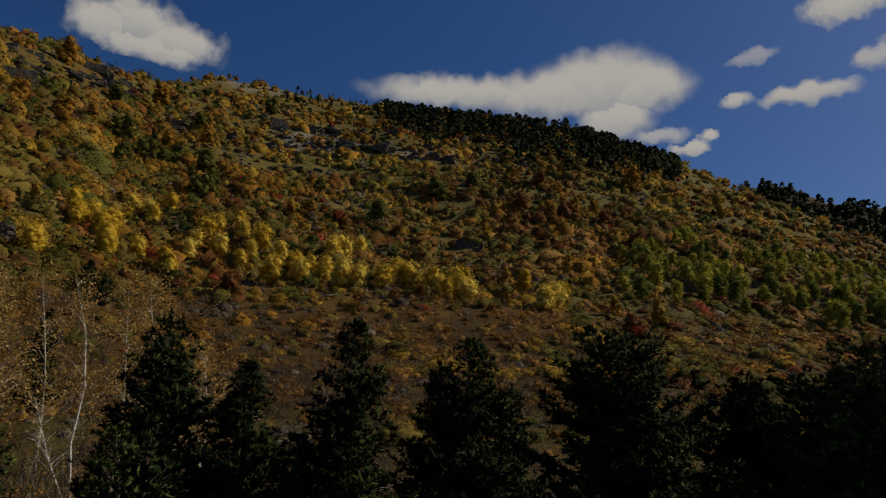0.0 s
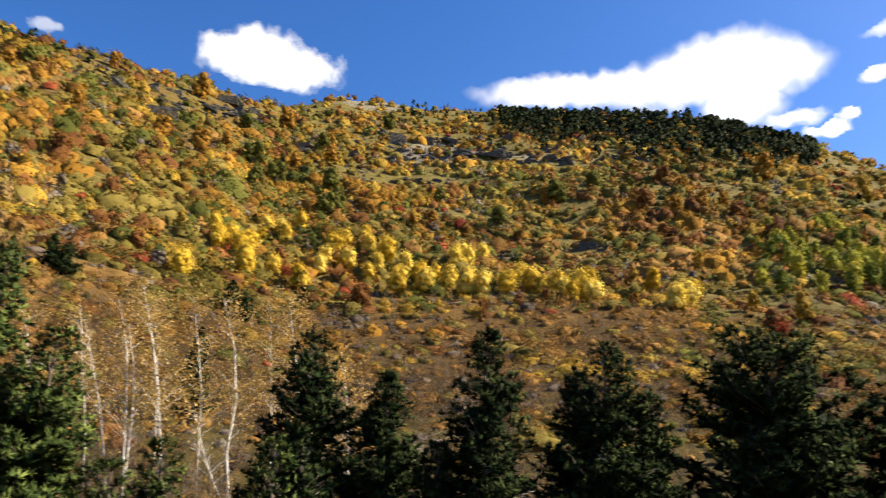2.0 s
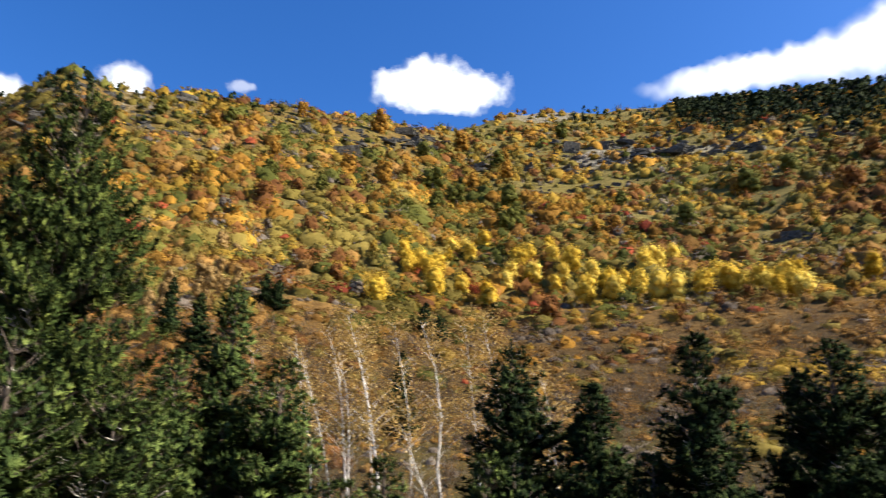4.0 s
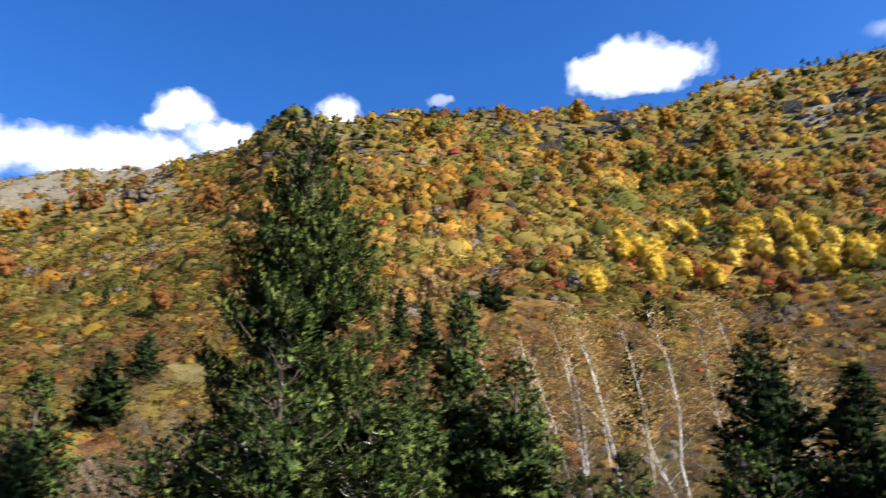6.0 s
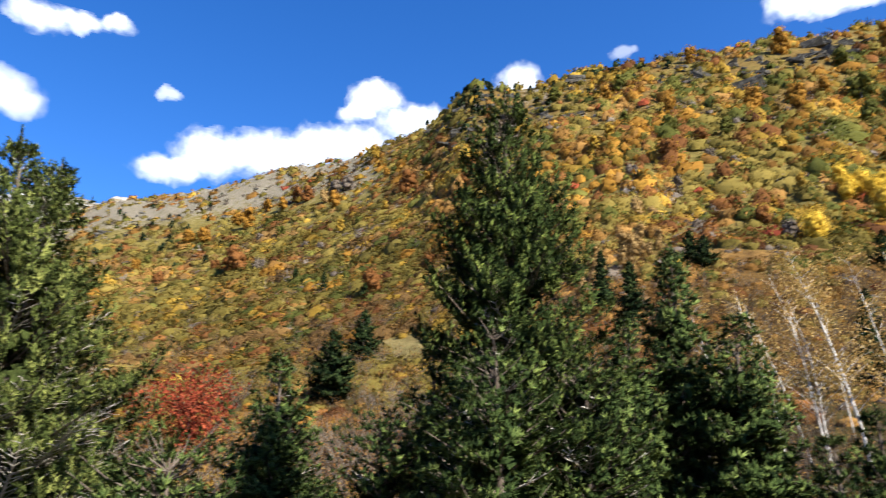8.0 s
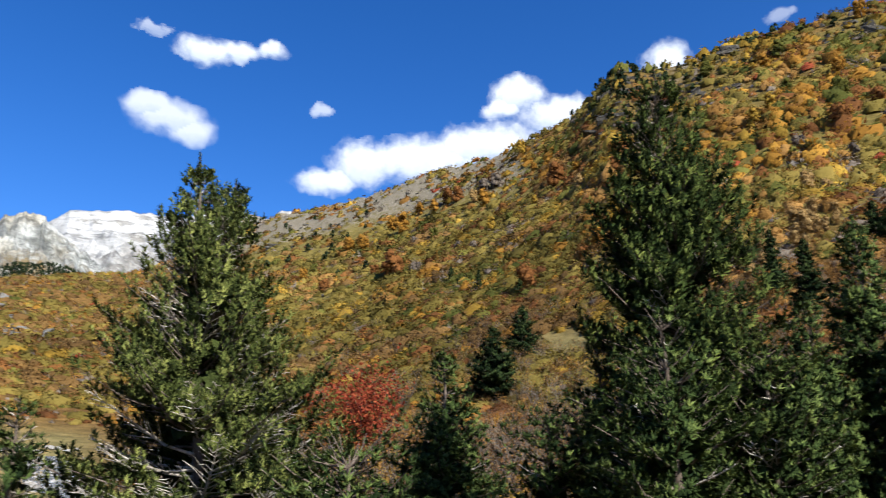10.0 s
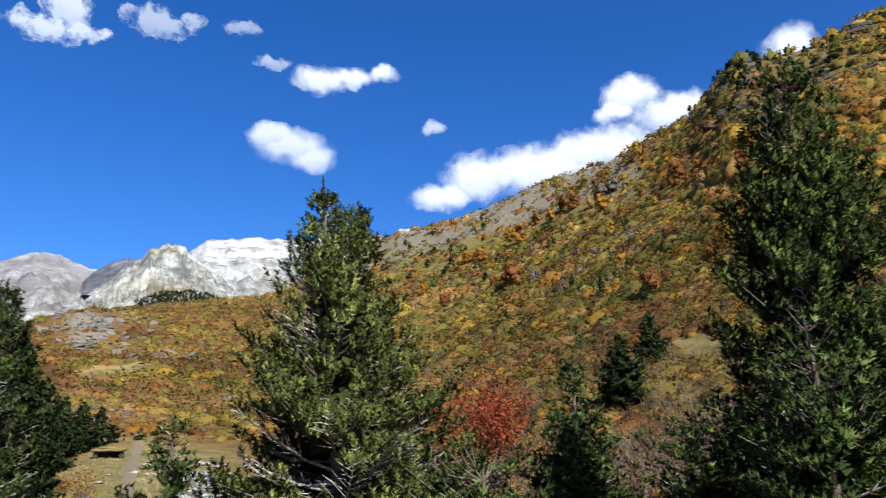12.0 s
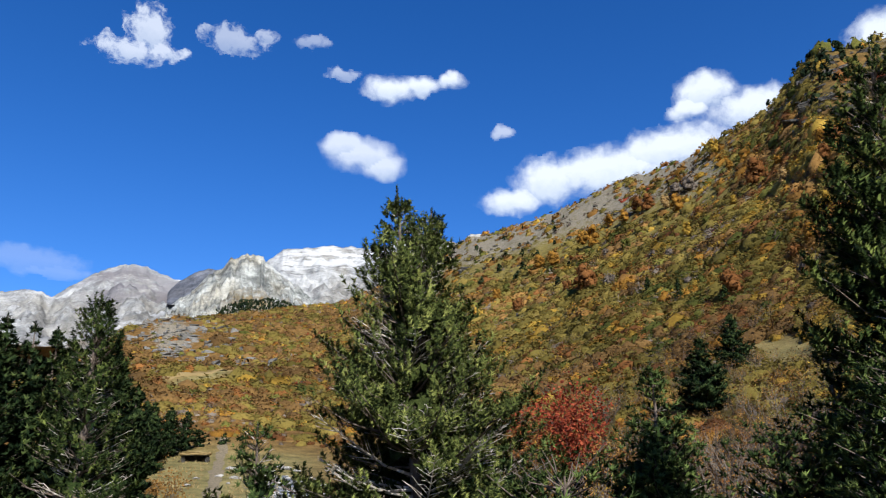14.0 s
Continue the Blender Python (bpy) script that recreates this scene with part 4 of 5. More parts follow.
for lo, hi, mat, words in ((-9, -0.3, M_BRACKEN, "low brown heath on the open slope"), (-0.3, 1.15, M_OLIVE, "low olive heath on the open slope"), (1.15, 9, M_GOLD, "low golden heath on the open slope")):
    j = (pick_ > lo) & (pick_ <= hi)
    scrub("heath", words, mat, kb[j], kr[j], ksize[j], 34, 0.15, 230 + int(hi), 0.85, 0.6, 0.7, 1, 0.78, 0.75)


# ---- trees ----
def pine_parts(seed, H, W, whorl=0.36, arms=7, twig=0.26, tuft=0.27, blades=8, bare=0.12, low=0.06, shape=0.8, lean=0.0, twin=False, sides=7, sub=True, spread=0.85, limbs=False, fat=1.6, clump=0.6):
    """Trunk with limbs, and needles, of a mountain pine of height H and crown radius W."""
    rng = np.random.default_rng(seed)
    wood, dead, limb_list = Soup(), Soup(), []
    zs = np.linspace(0, 1, 12)
    wob = np.cumsum(rng.normal(size=(12, 2)) * 0.012 * H / 3, 0) * zs[:, None]
    path = np.stack([wob[:, 0] + lean * H * zs ** 1.3, wob[:, 1], zs * H - 0.25 * (zs == 0)], -1)
    r0 = 0.016 * H + 0.03
    wood.add(*tube(path, r0 * (1 - zs) ** 0.85 + 0.012, sides))
    tops = [(path, 1.0, 0.0)]
    if twin:
        k = 0.72
        z2 = np.linspace(0, 1, 7)
        a = 0.3
        p0 = np.array([np.interp(k, zs, path[:, c]) for c in range(3)])
        p2 = p0 + np.stack([np.cos(a) * 0.065 * H * smooth(z2), np.sin(a) * 0.065 * H * smooth(z2), z2 * H * 0.235], -1)
        wood.add(*tube(p2, r0 * 0.3 * (1 - z2) + 0.012, 5))
        tops.append((p2, 0.3, k))
    tp, td, tl = [], [], []
    for pth, scale, start in tops:
        h0, h1 = pth[0, 2], pth[-1, 2]
        z = max(low * H, h0 + 0.1)
        while z < h1 - 0.035 * H:
            t = z / H
            base = np.array([np.interp(z, pth[:, 2], pth[:, c]) for c in range(3)])
            prof = min(1.0, 0.5 + 3.5 * t) * (1 - (z / h1 if start == 0 else (z - h0) / (h1 - h0) * 0.999)) ** shape
            prof *= 0.75 + 0.25 * min(1.0, (1 - t) / 0.15)
            if start:
                prof *= 0.25
            for k in range(arms):
                z = z + rng.normal() * 0.02
                L = W * prof * rng.uniform(0.72, 1.08) * (1 + 0.22 * vnoise(np.array(z * 0.9), np.array(k * 1.7 + seed), 3)) + 0.1
                az = rng.uniform(0, 2 * np.pi)
                tilt = np.interp(t, [0, 0.4, 0.8, 1], [-0.1, 0.18, 0.42, 0.6]) + rng.normal() * 0.12
                u = np.linspace(0, 1, 4)[:, None]
                out = np.array([np.cos(az), np.sin(az), 0])
                pts = base + out * L * u * np.cos(tilt) + np.array([0, 0, 1.0]) * (L * np.sin(tilt) * u + 0.2 * L * u ** 2.5) + rng.normal(size=(4, 3)) * 0.03 * L * u
                no_needles = rng.uniform() < bare * (1.6 - t)
                if no_needles:
                    pts = base + (pts - base) * 0.78
                if no_needles and limbs:
                    limb_list.append(Soup())
                    dead = limb_list[-1]
                (dead if no_needles else wood).add(*tube(pts, np.linspace(0.012 + 0.011 * L, 0.006, 4), 3))
                if not sub:
                    m = max(2, int(L / twig))
                    q = rng.uniform(0.2, 1, m)
                    for c in q:
                        s = np.array([np.interp(c, u[:, 0], pts[:, x]) for x in range(3)])
                        tp.append(s + rng.normal(size=3) * 0.15 * tuft), td.append(out + (0, 0, 0.8) + rng.normal(size=3) * 0.4), tl.append(tuft)
                    tp.append(pts[-1]), td.append(out + (0, 0, 0.8)), tl.append(tuft)
                    continue
                m = max(2, int(L * 0.85 / twig))
                side = np.array([-out[1], out[0], 0])
                for c in np.linspace(0.3, 1.0, m):
                    s = np.array([np.interp(c, u[:, 0], pts[:, x]) for x in range(3)])
                    for sg in (-1, 1):
                        tw = (0.16 + 0.34 * L * (1 - c) ** 0.8) * rng.uniform(0.6, 1.2)
                        d = unit(out * 0.75 + side * sg * rng.uniform(0.5, 1.1) + np.array([0, 0, rng.uniform(0.1, 0.8)]))
                        end = s + d * tw
                        if no_needles:
                            dead.add(*tube(np.stack([s, s + d * tw * 0.6 + rng.normal(size=3) * 0.03, end]), [0.013, 0.01, 0.004], 3))
                            if rng.uniform() < 0.65:
                                continue
                        k2 = max(1, int(tw / (0.19 if limbs else 0.16)))
                        for j in range(k2):
                            tp.append(s + d * tw * (j + 1) / k2), td.append(d + (0, 0, 1.15)), tl.append(tuft * rng.uniform(0.75, 1.15) * (0.6 + 0.4 * min(1.0, (1 - t) / 0.25)))
            z += whorl * rng.uniform(0.7, 1.3) * (0.75 + 0.25 * (1 - t))
        for c in np.linspace(0, 1, 6):
            tp.append(pth[-1] - (0, 0, 0.045 * H * c)), td.append(np.array([0, 0, 1.0])), tl.append(tuft * (0.6 + 0.3 * c))
    tp, td, tl = np.array(tp), unit(np.array(td)), np.array(tl)
    gap = fbm((tp[:, 0] + 0.8 * tp[:, 2]), (tp[:, 1] - 0.7 * tp[:, 2]), clump, 2, seed)
    ok = (gap > (-0.3 if limbs else -0.5)) | (tp[:, 2] > 0.93 * H)
    tp, td, tl = tp[ok], td[ok], tl[ok] * (1 + 0.2 * np.clip(gap[ok], -0.5, 0.8))
    crown = Soup()
    axis = np.stack([np.interp(tp[:, 2], path[:, 2], path[:, 0]), np.interp(tp[:, 2], path[:, 2], path[:, 1]), tp[:, 2] - 0.25], -1)
    tone = np.repeat(np.clip(0.5 + 0.25 * rng.normal(size=len(tp)), 0, 1), blades * 3)
    radial = np.repeat(unit(tp - axis), blades * 3, 0)
    if limbs:
        v, f, about = needle_shoots(tp, td, 1.6 * tl, rng, blades, 0.16)
        nor = unit(about + 0.55 * radial + (0, 0, 0.25))
    else:
        v, f = needle_tufts(tp, td, tl, rng, unit(tp - axis), blades, spread, fat / blades)
        nor = unit(unit(v - np.repeat(tp + 0.1 * td * tl[:, None], blades * 3, 0)) + 0.5 * radial + (0, 0, 0.25))
    crown.add(v, f, tone, nor)
    # sprays added within the crown to block light, toned dark as its shade
    inner_shade = rng.choice(np.flatnonzero(tp[:, 2] < 0.8 * H), size=int(0.25 * len(tp)))
    q = axis[inner_shade] + (tp[inner_shade] - axis[inner_shade]) * rng.uniform(0.15, 0.6, (len(inner_shade), 1))
    v, f = leaf_tris(q, 1.1 * tl[inner_shade] * rng.uniform(0.8, 1.4, len(inner_shade)), rng, 0.1, 0.8, 0.6 * unit(tp[inner_shade] - axis[inner_shade]))
    crown.add(v, f, 0.2, np.repeat(unit(tp[inner_shade] - axis[inner_shade]), 3, 0))
    return wood, limb_list or dead, crown


def make_pine(label, b, r, tip, W, seed, needles=M_PINE, group="pines by the road", **kw):
    """A pine whose top stands at height angle tip."""
    p = place(b, r)
    H = r * math.tan(radians(tip)) - float(p[2]) + 0.1 - 0.006 * r
    wood, dead, crown = pine_parts(seed, H, 1.28 * W, **kw)
    root = empty("pine_tree")
    root.location = Vector((p[0], p[1], p[2] - 0.1))
    root.rotation_euler = (0, 0, radians(b))
    if isinstance(dead, list):
        trunk = part("trunk", wood.mesh("pine_trunk", M_BARK), root)
        for limb in dead:
            part("dead_branch", limb.mesh("dead_branch", M_DEADWOOD), trunk, "weathered grey leafless branch")
    else:
        part("trunk", wood.mesh("pine_trunk", M_BARK, False, (M_DEADWOOD, dead)), root)
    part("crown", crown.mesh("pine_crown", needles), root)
    return tagged(root, label, "pine tree", group)


# the near pines along the road bank: label, bearing, distance, top, crown radius, seed, options
TALL = "tall mountain pine with dense green needle tufts"
MID = "young mountain pine beside the brown thicket"
# needle colours of these three carry painted sun or shade
make_pine("very tall broad mountain pine with green needle tufts", 53.6, 18.1, 28.6, 2.75, 1, M_PINE_SHADED, shape=0.82, bare=0.06, tuft=0.2, whorl=0.29, arms=12, blades=24, twig=0.24, fat=1.0, spread=0.6, limbs=True)
make_pine("tall twin-topped mountain pine with grey bare lower branches", 88.77, 19.2, 22.5, 4.7, 2, M_PINE_SUNLIT, lean=-0.075, twin=True, bare=0.34, shape=1.3, tuft=0.19, whorl=0.28, arms=11, blades=24, twig=0.24, fat=0.95, spread=0.6, limbs=True)
make_pine("mountain pine standing at the meadow edge", 112.4, 24.3, 13.68, 1.8, 3, M_PINE_SHADED, bare=0.3, shape=0.85, whorl=0.3, tuft=0.2, arms=11, blades=20, limbs=True)
for k, (b, r, tip, w, opt) in enumerate([
        (19.47, 27.2, 11.89, 2.3, dict(bare=0.15)), (13.86, 26.2, 8.57, 1.8, dict()), (6.46, 24.4, 11.85, 2.0, dict(shape=0.9)), (-2.4, 27.6, 10.77, 2.4, dict(shape=0.8)),
        (-0.3, 28.6, 8.84, 1.8, dict()), (-5.37, 29.7, 7.46, 1.5, dict()), (-13.63, 23.7, 11.07, 2.9, dict(shape=0.55, whorl=0.45)), (-22.49, 26.7, 7.5, 2.2, dict(shape=0.6)),
        (-26.91, 22.8, 7.25, 2.4, dict(shape=0.5)), (-30.71, 19.8, 9.32, 2.6, dict(shape=0.5)), (41.5, 25.1, 15.95, 1.5, dict(shape=0.75)), (29.6, 21, 3.4, 1.0, dict()), (19.8, 22, 4.6, 1.2, dict()), (55.2, 14.5, 10.8, 1.5, dict(shape=0.6)), (37.7, 24.1, 10.06, 1.9, dict(shape=0.7)),
        (71.63, 26.1, 8.71, 2.3, dict(shape=1.1, whorl=0.28, tuft=0.19, twig=0.22, arms=10)), (59.85, 20.1, 8.6, 1.5, dict()), (58.15, 17.1, 6.02, 1.5, dict()), (21.57, 18.2, 3.32, 0.9, dict()),
        (101.0, 19.3, 5.0, 0.85, dict(shape=0.6, bare=0.2)), (78.75, 13.2, 1.74, 1.5, dict(shape=0.4)), (32.06, 17.1, 1.57, 0.9, dict()), (48.57, 17.1, 7.99, 1.7, dict(shape=0.6)),
        (44.72, 24.1, 10.48, 1.5, dict(shape=0.7)), (10.04, 24.3, 3.4, 1.3, dict()), (63.72, 18.1, 3.64, 1.6, dict(shape=0.5))]):
    # farther pines at low bearings get dark needles: backlight shade put into the colour
    make_pine(TALL if tip > 9 else MID, b, r, tip, w * (1.15 if b < 22 else 1.05), 20 + k, M_PINE if r < 22 or b > 35 else M_SPRUCE_SHADED_PINE, **{"tuft": 0.17 if r < 22 else 0.24, "bare": 0.05, "shape": 0.9, "arms": 9, "blades": 10 if r < 22 else 9, "fat": 1.4 if r < 22 else 1.6, **opt})

# unseen pines added on the sunny side of the road to shade the bank
for k, (b, r, tip, w) in enumerate([(-40, 27, 27, 3.0), (-47, 25, 29, 3.0), (-55, 24, 30, 3.2), (-38, 36, 22, 3.2), (-66, 26, 28, 3.0)]):
    make_pine("unseen pine added to shade the road bank", b, r, tip, w, 140 + k, M_SPRUCE_SHADED_PINE, tuft=0.6, whorl=0.7, arms=7, blades=6, twig=0.6, bare=0.02, shape=0.6, fat=2.2)

# dark spruces farther off
SPRUCE = "small dark conifer among the brown scrub"
for k, (b, foot, tip, w) in enumerate([
        (28.7, 4.0, 11.2, 1.9), (26.9, 11.9, 14.9, 2.7), (25.9, 11.6, 14.0, 2.4), (39.6, 13.4, 16.7, 2.8), (38.6, 13.2, 16.2, 2.8), (44.3, 9.5, 14.8, 2.6),
        (46.4, 10.5, 15.8, 2.2), (67.5, 4.4, 10.2, 3.7), (65.2, 7.2, 11.8, 3.4), (65.2, 12.4, 13.9, 1.4), (68.4, 13.2, 14.7, 1.6), (70.6, 13.5, 15.0, 1.6), (-18.5, 6.7, 8.6, 1.7)]):
    make_pine(SPRUCE, b, float(spot(b, foot)), tip, w, 60 + k, M_SPRUCE_SHADED_PINE, "dark conifers on the lower slope", whorl=0.55, arms=7, twig=0.45, tuft=0.45, blades=7, bare=0.02, shape=1.05)
STAND = "dark spruce in the stand beside the meadow"
for k, (b, r, tip, w) in enumerate([
        (109.46, 96.3, 7.21, 3.0), (111.26, 80.3, 8.01, 2.8), (108.45, 118.3, 6.41, 2.9), (112.57, 70.3, 8.81, 2.8), (117.46, 60.3, 11.8, 2.6), (115.96, 62.3, 11.4, 2.5), (114.77, 64.3, 11.2, 2.4), (118.85, 56.3, 11.9, 2.6),
        (120.55, 55.3, 12, 2.6), (113.67, 66.3, 10.21, 2.5), (106.95, 132.3, 5.61, 2.3), (105.65, 138.3, 5.71, 2.3), (104.75, 140.3, 4.41, 1.7), (103.05, 142.3, 4.12, 1.2), (107.75, 126.3, 5.51, 2.2),
        (111.1, 58, 10.4, 2.7), (110.2, 66, 9.3, 2.8), (109.2, 78, 7.6, 2.6), (112.1, 52, 11.2, 2.6), (106.75, 134, 6.0, 2.4), (107.9, 110, 6.3, 2.3)]):
    make_pine(STAND, b, r, tip, w, 80 + k, M_SPRUCE_SHADED_PINE, "spruces beside the meadow", whorl=0.6, arms=7, twig=0.5, tuft=0.45, blades=7, bare=0.03, shape=1.05, low=0.03)


# dark pine wood along the crest and on the farther hill
def far_pines(name, label, B, Z_of, R, size, seed):
    rng = np.random.default_rng(seed)
    temps = []
    for k in range(5):
        n = 28
        t = rng.uniform(0.08, 1, n) ** 0.8
        a = rng.uniform(0, 6.28, n)
        w = 0.4 * (1 - t) ** 0.5 * rng.uniform(0.6, 1.2, n)
        temps.append(np.stack([w * np.cos(a), w * np.sin(a), t], -1))
    soup = Soup()
    for b, r, s in zip(B, R, size):
        q = temps[rng.integers(5)] * s + np.array([-r * math.sin(radians(b)), r * math.cos(radians(b)), Z_of(b, r)])
        v, f = leaf_quads(q, np.full(len(q), 0.2 * s) * rng.uniform(0.7, 1.3, len(q)), rng, 0.3, 0.7, 1.3 * unit((q - q.mean(0)) * (1, 1, 0.3)))
        soup.add(v, f, rng.uniform(), np.repeat(unit((q - q.mean(0)) * (1, 1, 0.5) + (0, 0, 0.15 * s)), 4, 0))
    return tagged(new(name, soup.mesh(name, M_FIR_FAR)), label, "forest", kind="stuff")


rng = np.random.default_rng(5)
fb, ft = [], []
while len(fb) < 1400:
    b, u = rng.uniform(-18.5, 6), rng.uniform(0, 1)
    lower = float(np.interp(b, [-18.5, -14, -8, -3, 2, 6], [22.4, 23.6, 24.6, 25.9, 27.1, 27.9])) + 0.7 * rng.normal()
    up = float(crest(b)[0])
    e = lower + (up - lower) * u
    if lower < e <= up + 0.01 and rng.uniform() < 0.55 + 0.45 * (u > 0.3):
        fb.append(b), ft.append(float(spot(b, min(e, up))))
fb, ft = np.array(fb), np.array(ft)
far_pines("pine_wood", "dark pine wood along the crest of the hill", fb, lambda b, r: float(height(b, r)), ft, rng.uniform(5.5, 10.0, len(fb)), 6)
sb = np.concatenate([rng.normal(13, 1.2, 26), rng.normal(8.5, 2.5, 26), rng.normal(-14.2, 0.9, 26), rng.normal(45, 2.2, 26), rng.normal(50, 2, 14), rng.normal(55.5, 1.3, 46), rng.uniform(-32, -18, 40), rng.uniform(76, 92, 40)])
se = np.concatenate([rng.normal(28.3, 0.35, 26), rng.normal(28.2, 0.3, 26), rng.normal(23.3, 0.45, 26), rng.normal(28.6, 0.3, 26), rng.normal(27.6, 0.6, 14), rng.normal(27.6, 0.8, 46), np.zeros(40), np.zeros(40)])
se = np.where(se == 0, crest(sb)[0] * np.where(sb < 0, rng.uniform(0.84, 1, len(sb)), rng.uniform(0.7, 0.98, len(sb))), se)
se = np.minimum(se, crest(sb)[0])
far_pines("scattered_pines", "scattered dark pines near the crests", sb, lambda b, r: float(height(b, r)), np.array([float(spot(b, e)) for b, e in zip(sb, se)]), rng.uniform(3.2, 7, len(sb)), 8)
hb = rng.uniform(-40, -20.5, 420)
hu = rng.uniform(0.35, 1.0, 420)


def hill_z(b, r):
    top = 1150 * math.tan(radians(float(np.interp(b, DARK_B, DARK_E))))
    low = 760 * math.tan(radians(14.0))
    return low + (top - low) * min(1, max(0, (r - 760) / 390)) ** 1.15 - 1.0


far_pines("forest", "dark pine forest on the farther hill", hb, hill_z, 760 + 390 * hu, rng.uniform(10, 17, 420), 9)
lb = rng.uniform(97.8, 104.2, 450)
lr = rng.uniform(1260, 1700, 450)
far_pines("far_wood", "dark pine wood below the rock buttress", lb, lambda b, r: float(r) * math.tan(radians(float(np.interp(b, [96, 98, 100, 102.5, 104, 108], [12.8, 12.9, 13.35, 13.1, 12.4, 11.4])) - 0.5 + (r - 1260) / 440 * 0.9)), lr, rng.uniform(4, 7, 450), 10)


def broadleaf_meshes(seed, H, W, leaves, leaf, mat, bark, open_=0.2, base=0.1):
    """Trunk with limbs and leafy crown of a small deciduous tree."""
    rng = np.random.default_rng(seed)
    wood, crown = Soup(), Soup()
    z = np.linspace(0, 1, 7)
    path = np.stack([0.05 * H * np.sin(z * 2 + seed) * z, 0.04 * H * np.cos(z * 2.6 + seed) * z, z * H * 0.93 - 0.2 * (z == 0)], -1)
    wood.add(*tube(path, 0.018 * H * (1 - z) + 0.015, 6))
    n = 12
    cz = np.linspace(base + 0.12, 0.9, n)
    a = rng.uniform(0, 6.28, n)
    rad = W * np.sqrt(np.clip(1 - ((cz - 0.45) / 0.55) ** 2, 0.03, 1)) * rng.uniform(0.2, 0.65, n)
    C = np.stack([rad * np.cos(a), rad * np.sin(a), cz * H], -1)
    for c in C:
        s = np.array([np.interp(c[2] * 0.72, path[:, 2], path[:, k]) for k in range(3)])
        wood.add(*tube(np.stack([s, (s + c) / 2 + (0, 0, 0.03 * H), c]), [0.008 * H, 0.006 * H, 0.01], 4))
    w = rng.integers(n, size=leaves)
    p = C[w] + unit(rng.normal(size=(leaves, 3))) * (1.1 - 0.5 * rng.uniform(0, 1, (leaves, 1)) ** 2) * W * 0.6 * (1, 1, 1.15)
    p[:, 2] = np.maximum(p[:, 2], base * H * 0.8)
    for c in C:
        v, f, nn = mound(rng, 1, 1.0, 0.12)
        crown.add(v * (0.42 * W, 0.42 * W, 0.5 * W) + c - (0, 0, 0.1 * W), f, 0.5, nn)
    away = 1.2 * unit(p - C[w]) + 0.6 * unit(p - (0, 0, 0.5 * H))
    crown.add(*leaf_tris(p, leaf * rng.uniform(0.6, 1.3, leaves), rng, 0.3, 0.8, away), np.repeat(np.clip(0.5 + 0.25 * rng.normal(size=leaves), 0, 1), 3), unit(np.repeat(away + 0.35 * rng.normal(size=away.shape), 3, 0)))
    return wood.mesh("tree_trunk", bark), crown.mesh("tree_crown", mat)


def tree_of(meshes, b, r, scale, turn, label, category, group, name):
    p = place(b, r)
    root = empty(name)
    part("trunk", meshes[0], root)
    part("crown", meshes[1], root)
    root.matrix_basis = pose(p[0], p[1], p[2] - 0.05, 0, 0, turn) @ Matrix.Diagonal((scale, scale, scale, 1))
    return tagged(root, label, category, group)


ASPENS = [broadleaf_meshes(300 + k, 6.6, 2.6 + 0.35 * (k % 3), 1300, 0.22, M_YELLOW, M_DARKBARK) for k in range(6)]
GROVE = [broadleaf_meshes(320 + k, 7.6, 2.2 + 0.3 * (k % 3), 600, 0.3, M_GREEN, M_DARKBARK) for k in range(6)]
rng = np.random.default_rng(11)
for b, e in [(29.0, 18.0), (28.3, 17.2), (27.6, 17.6), (26.8, 16.6), (26.4, 15.7), (26.0, 16.9), (30.9, 14.7), (24.9, 17.7), (23.8, 17.6), (22.4, 18.0), (21.7, 14.6), (24.1, 15.5),
             (20.1, 16.0), (19.3, 16.6), (18.7, 16.9), (18.6, 15.9), (17.0, 17.3), (16.7, 16.3), (15.9, 15.6), (15.2, 15.9), (14.2, 14.6), (13.6, 15.6), (12.5, 15.2),
             (11.9, 14.6), (11.3, 15.0), (10.2, 14.8), (9.4, 15.9), (8.7, 16.1), (7.4, 16.6), (8.8, 14.0), (7.4, 14.0), (5.2, 14.0), (4.3, 14.8)]:
    tree_of(ASPENS[rng.integers(6)], b, float(spot(b, e)), rng.uniform(1.0, 1.35), rng.uniform(0, 360), "golden yellow aspen on the hillside", "tree", "yellow aspens", "aspen_tree")
    if rng.uniform() < 0.55:
        b, e = b + rng.uniform(-0.7, 0.7), e + rng.uniform(-0.3, 0.5)
        tree_of(ASPENS[rng.integers(6)], b, float(spot(b, e)), rng.uniform(0.8, 1.2), rng.uniform(0, 360), "golden yellow aspen on the hillside", "tree", "yellow aspens", "aspen_tree")
for b, e in [(3.4, 14.4), (2.4, 14.2), (1.4, 14.3), (0.8, 14.2), (-0.3, 14.2), (-1.0, 13.6), (-1.5, 13.3), (0.1, 13.3), (-5.9, 14.6), (-7.8, 12.9), (-8.5, 13.3)]:
    tree_of(ASPENS[rng.integers(6)], b, float(spot(b, e)), rng.uniform(0.85, 1.2), rng.uniform(0, 360), "golden yellow aspen on the hillside", "tree", "yellow aspens", "aspen_tree")
    if rng.uniform() < 0.55:
        b, e = b + rng.uniform(-0.7, 0.7), e + rng.uniform(-0.3, 0.5)
        tree_of(ASPENS[rng.integers(6)], b, float(spot(b, e)), rng.uniform(0.8, 1.2), rng.uniform(0, 360), "golden yellow aspen on the hillside", "tree", "yellow aspens", "aspen_tree")
POPLARS = [broadleaf_meshes(330 + k, 8.0, 1.9, 1400, 0.2, M_PALE, M_DARKBARK, base=0.0) for k in range(3)]
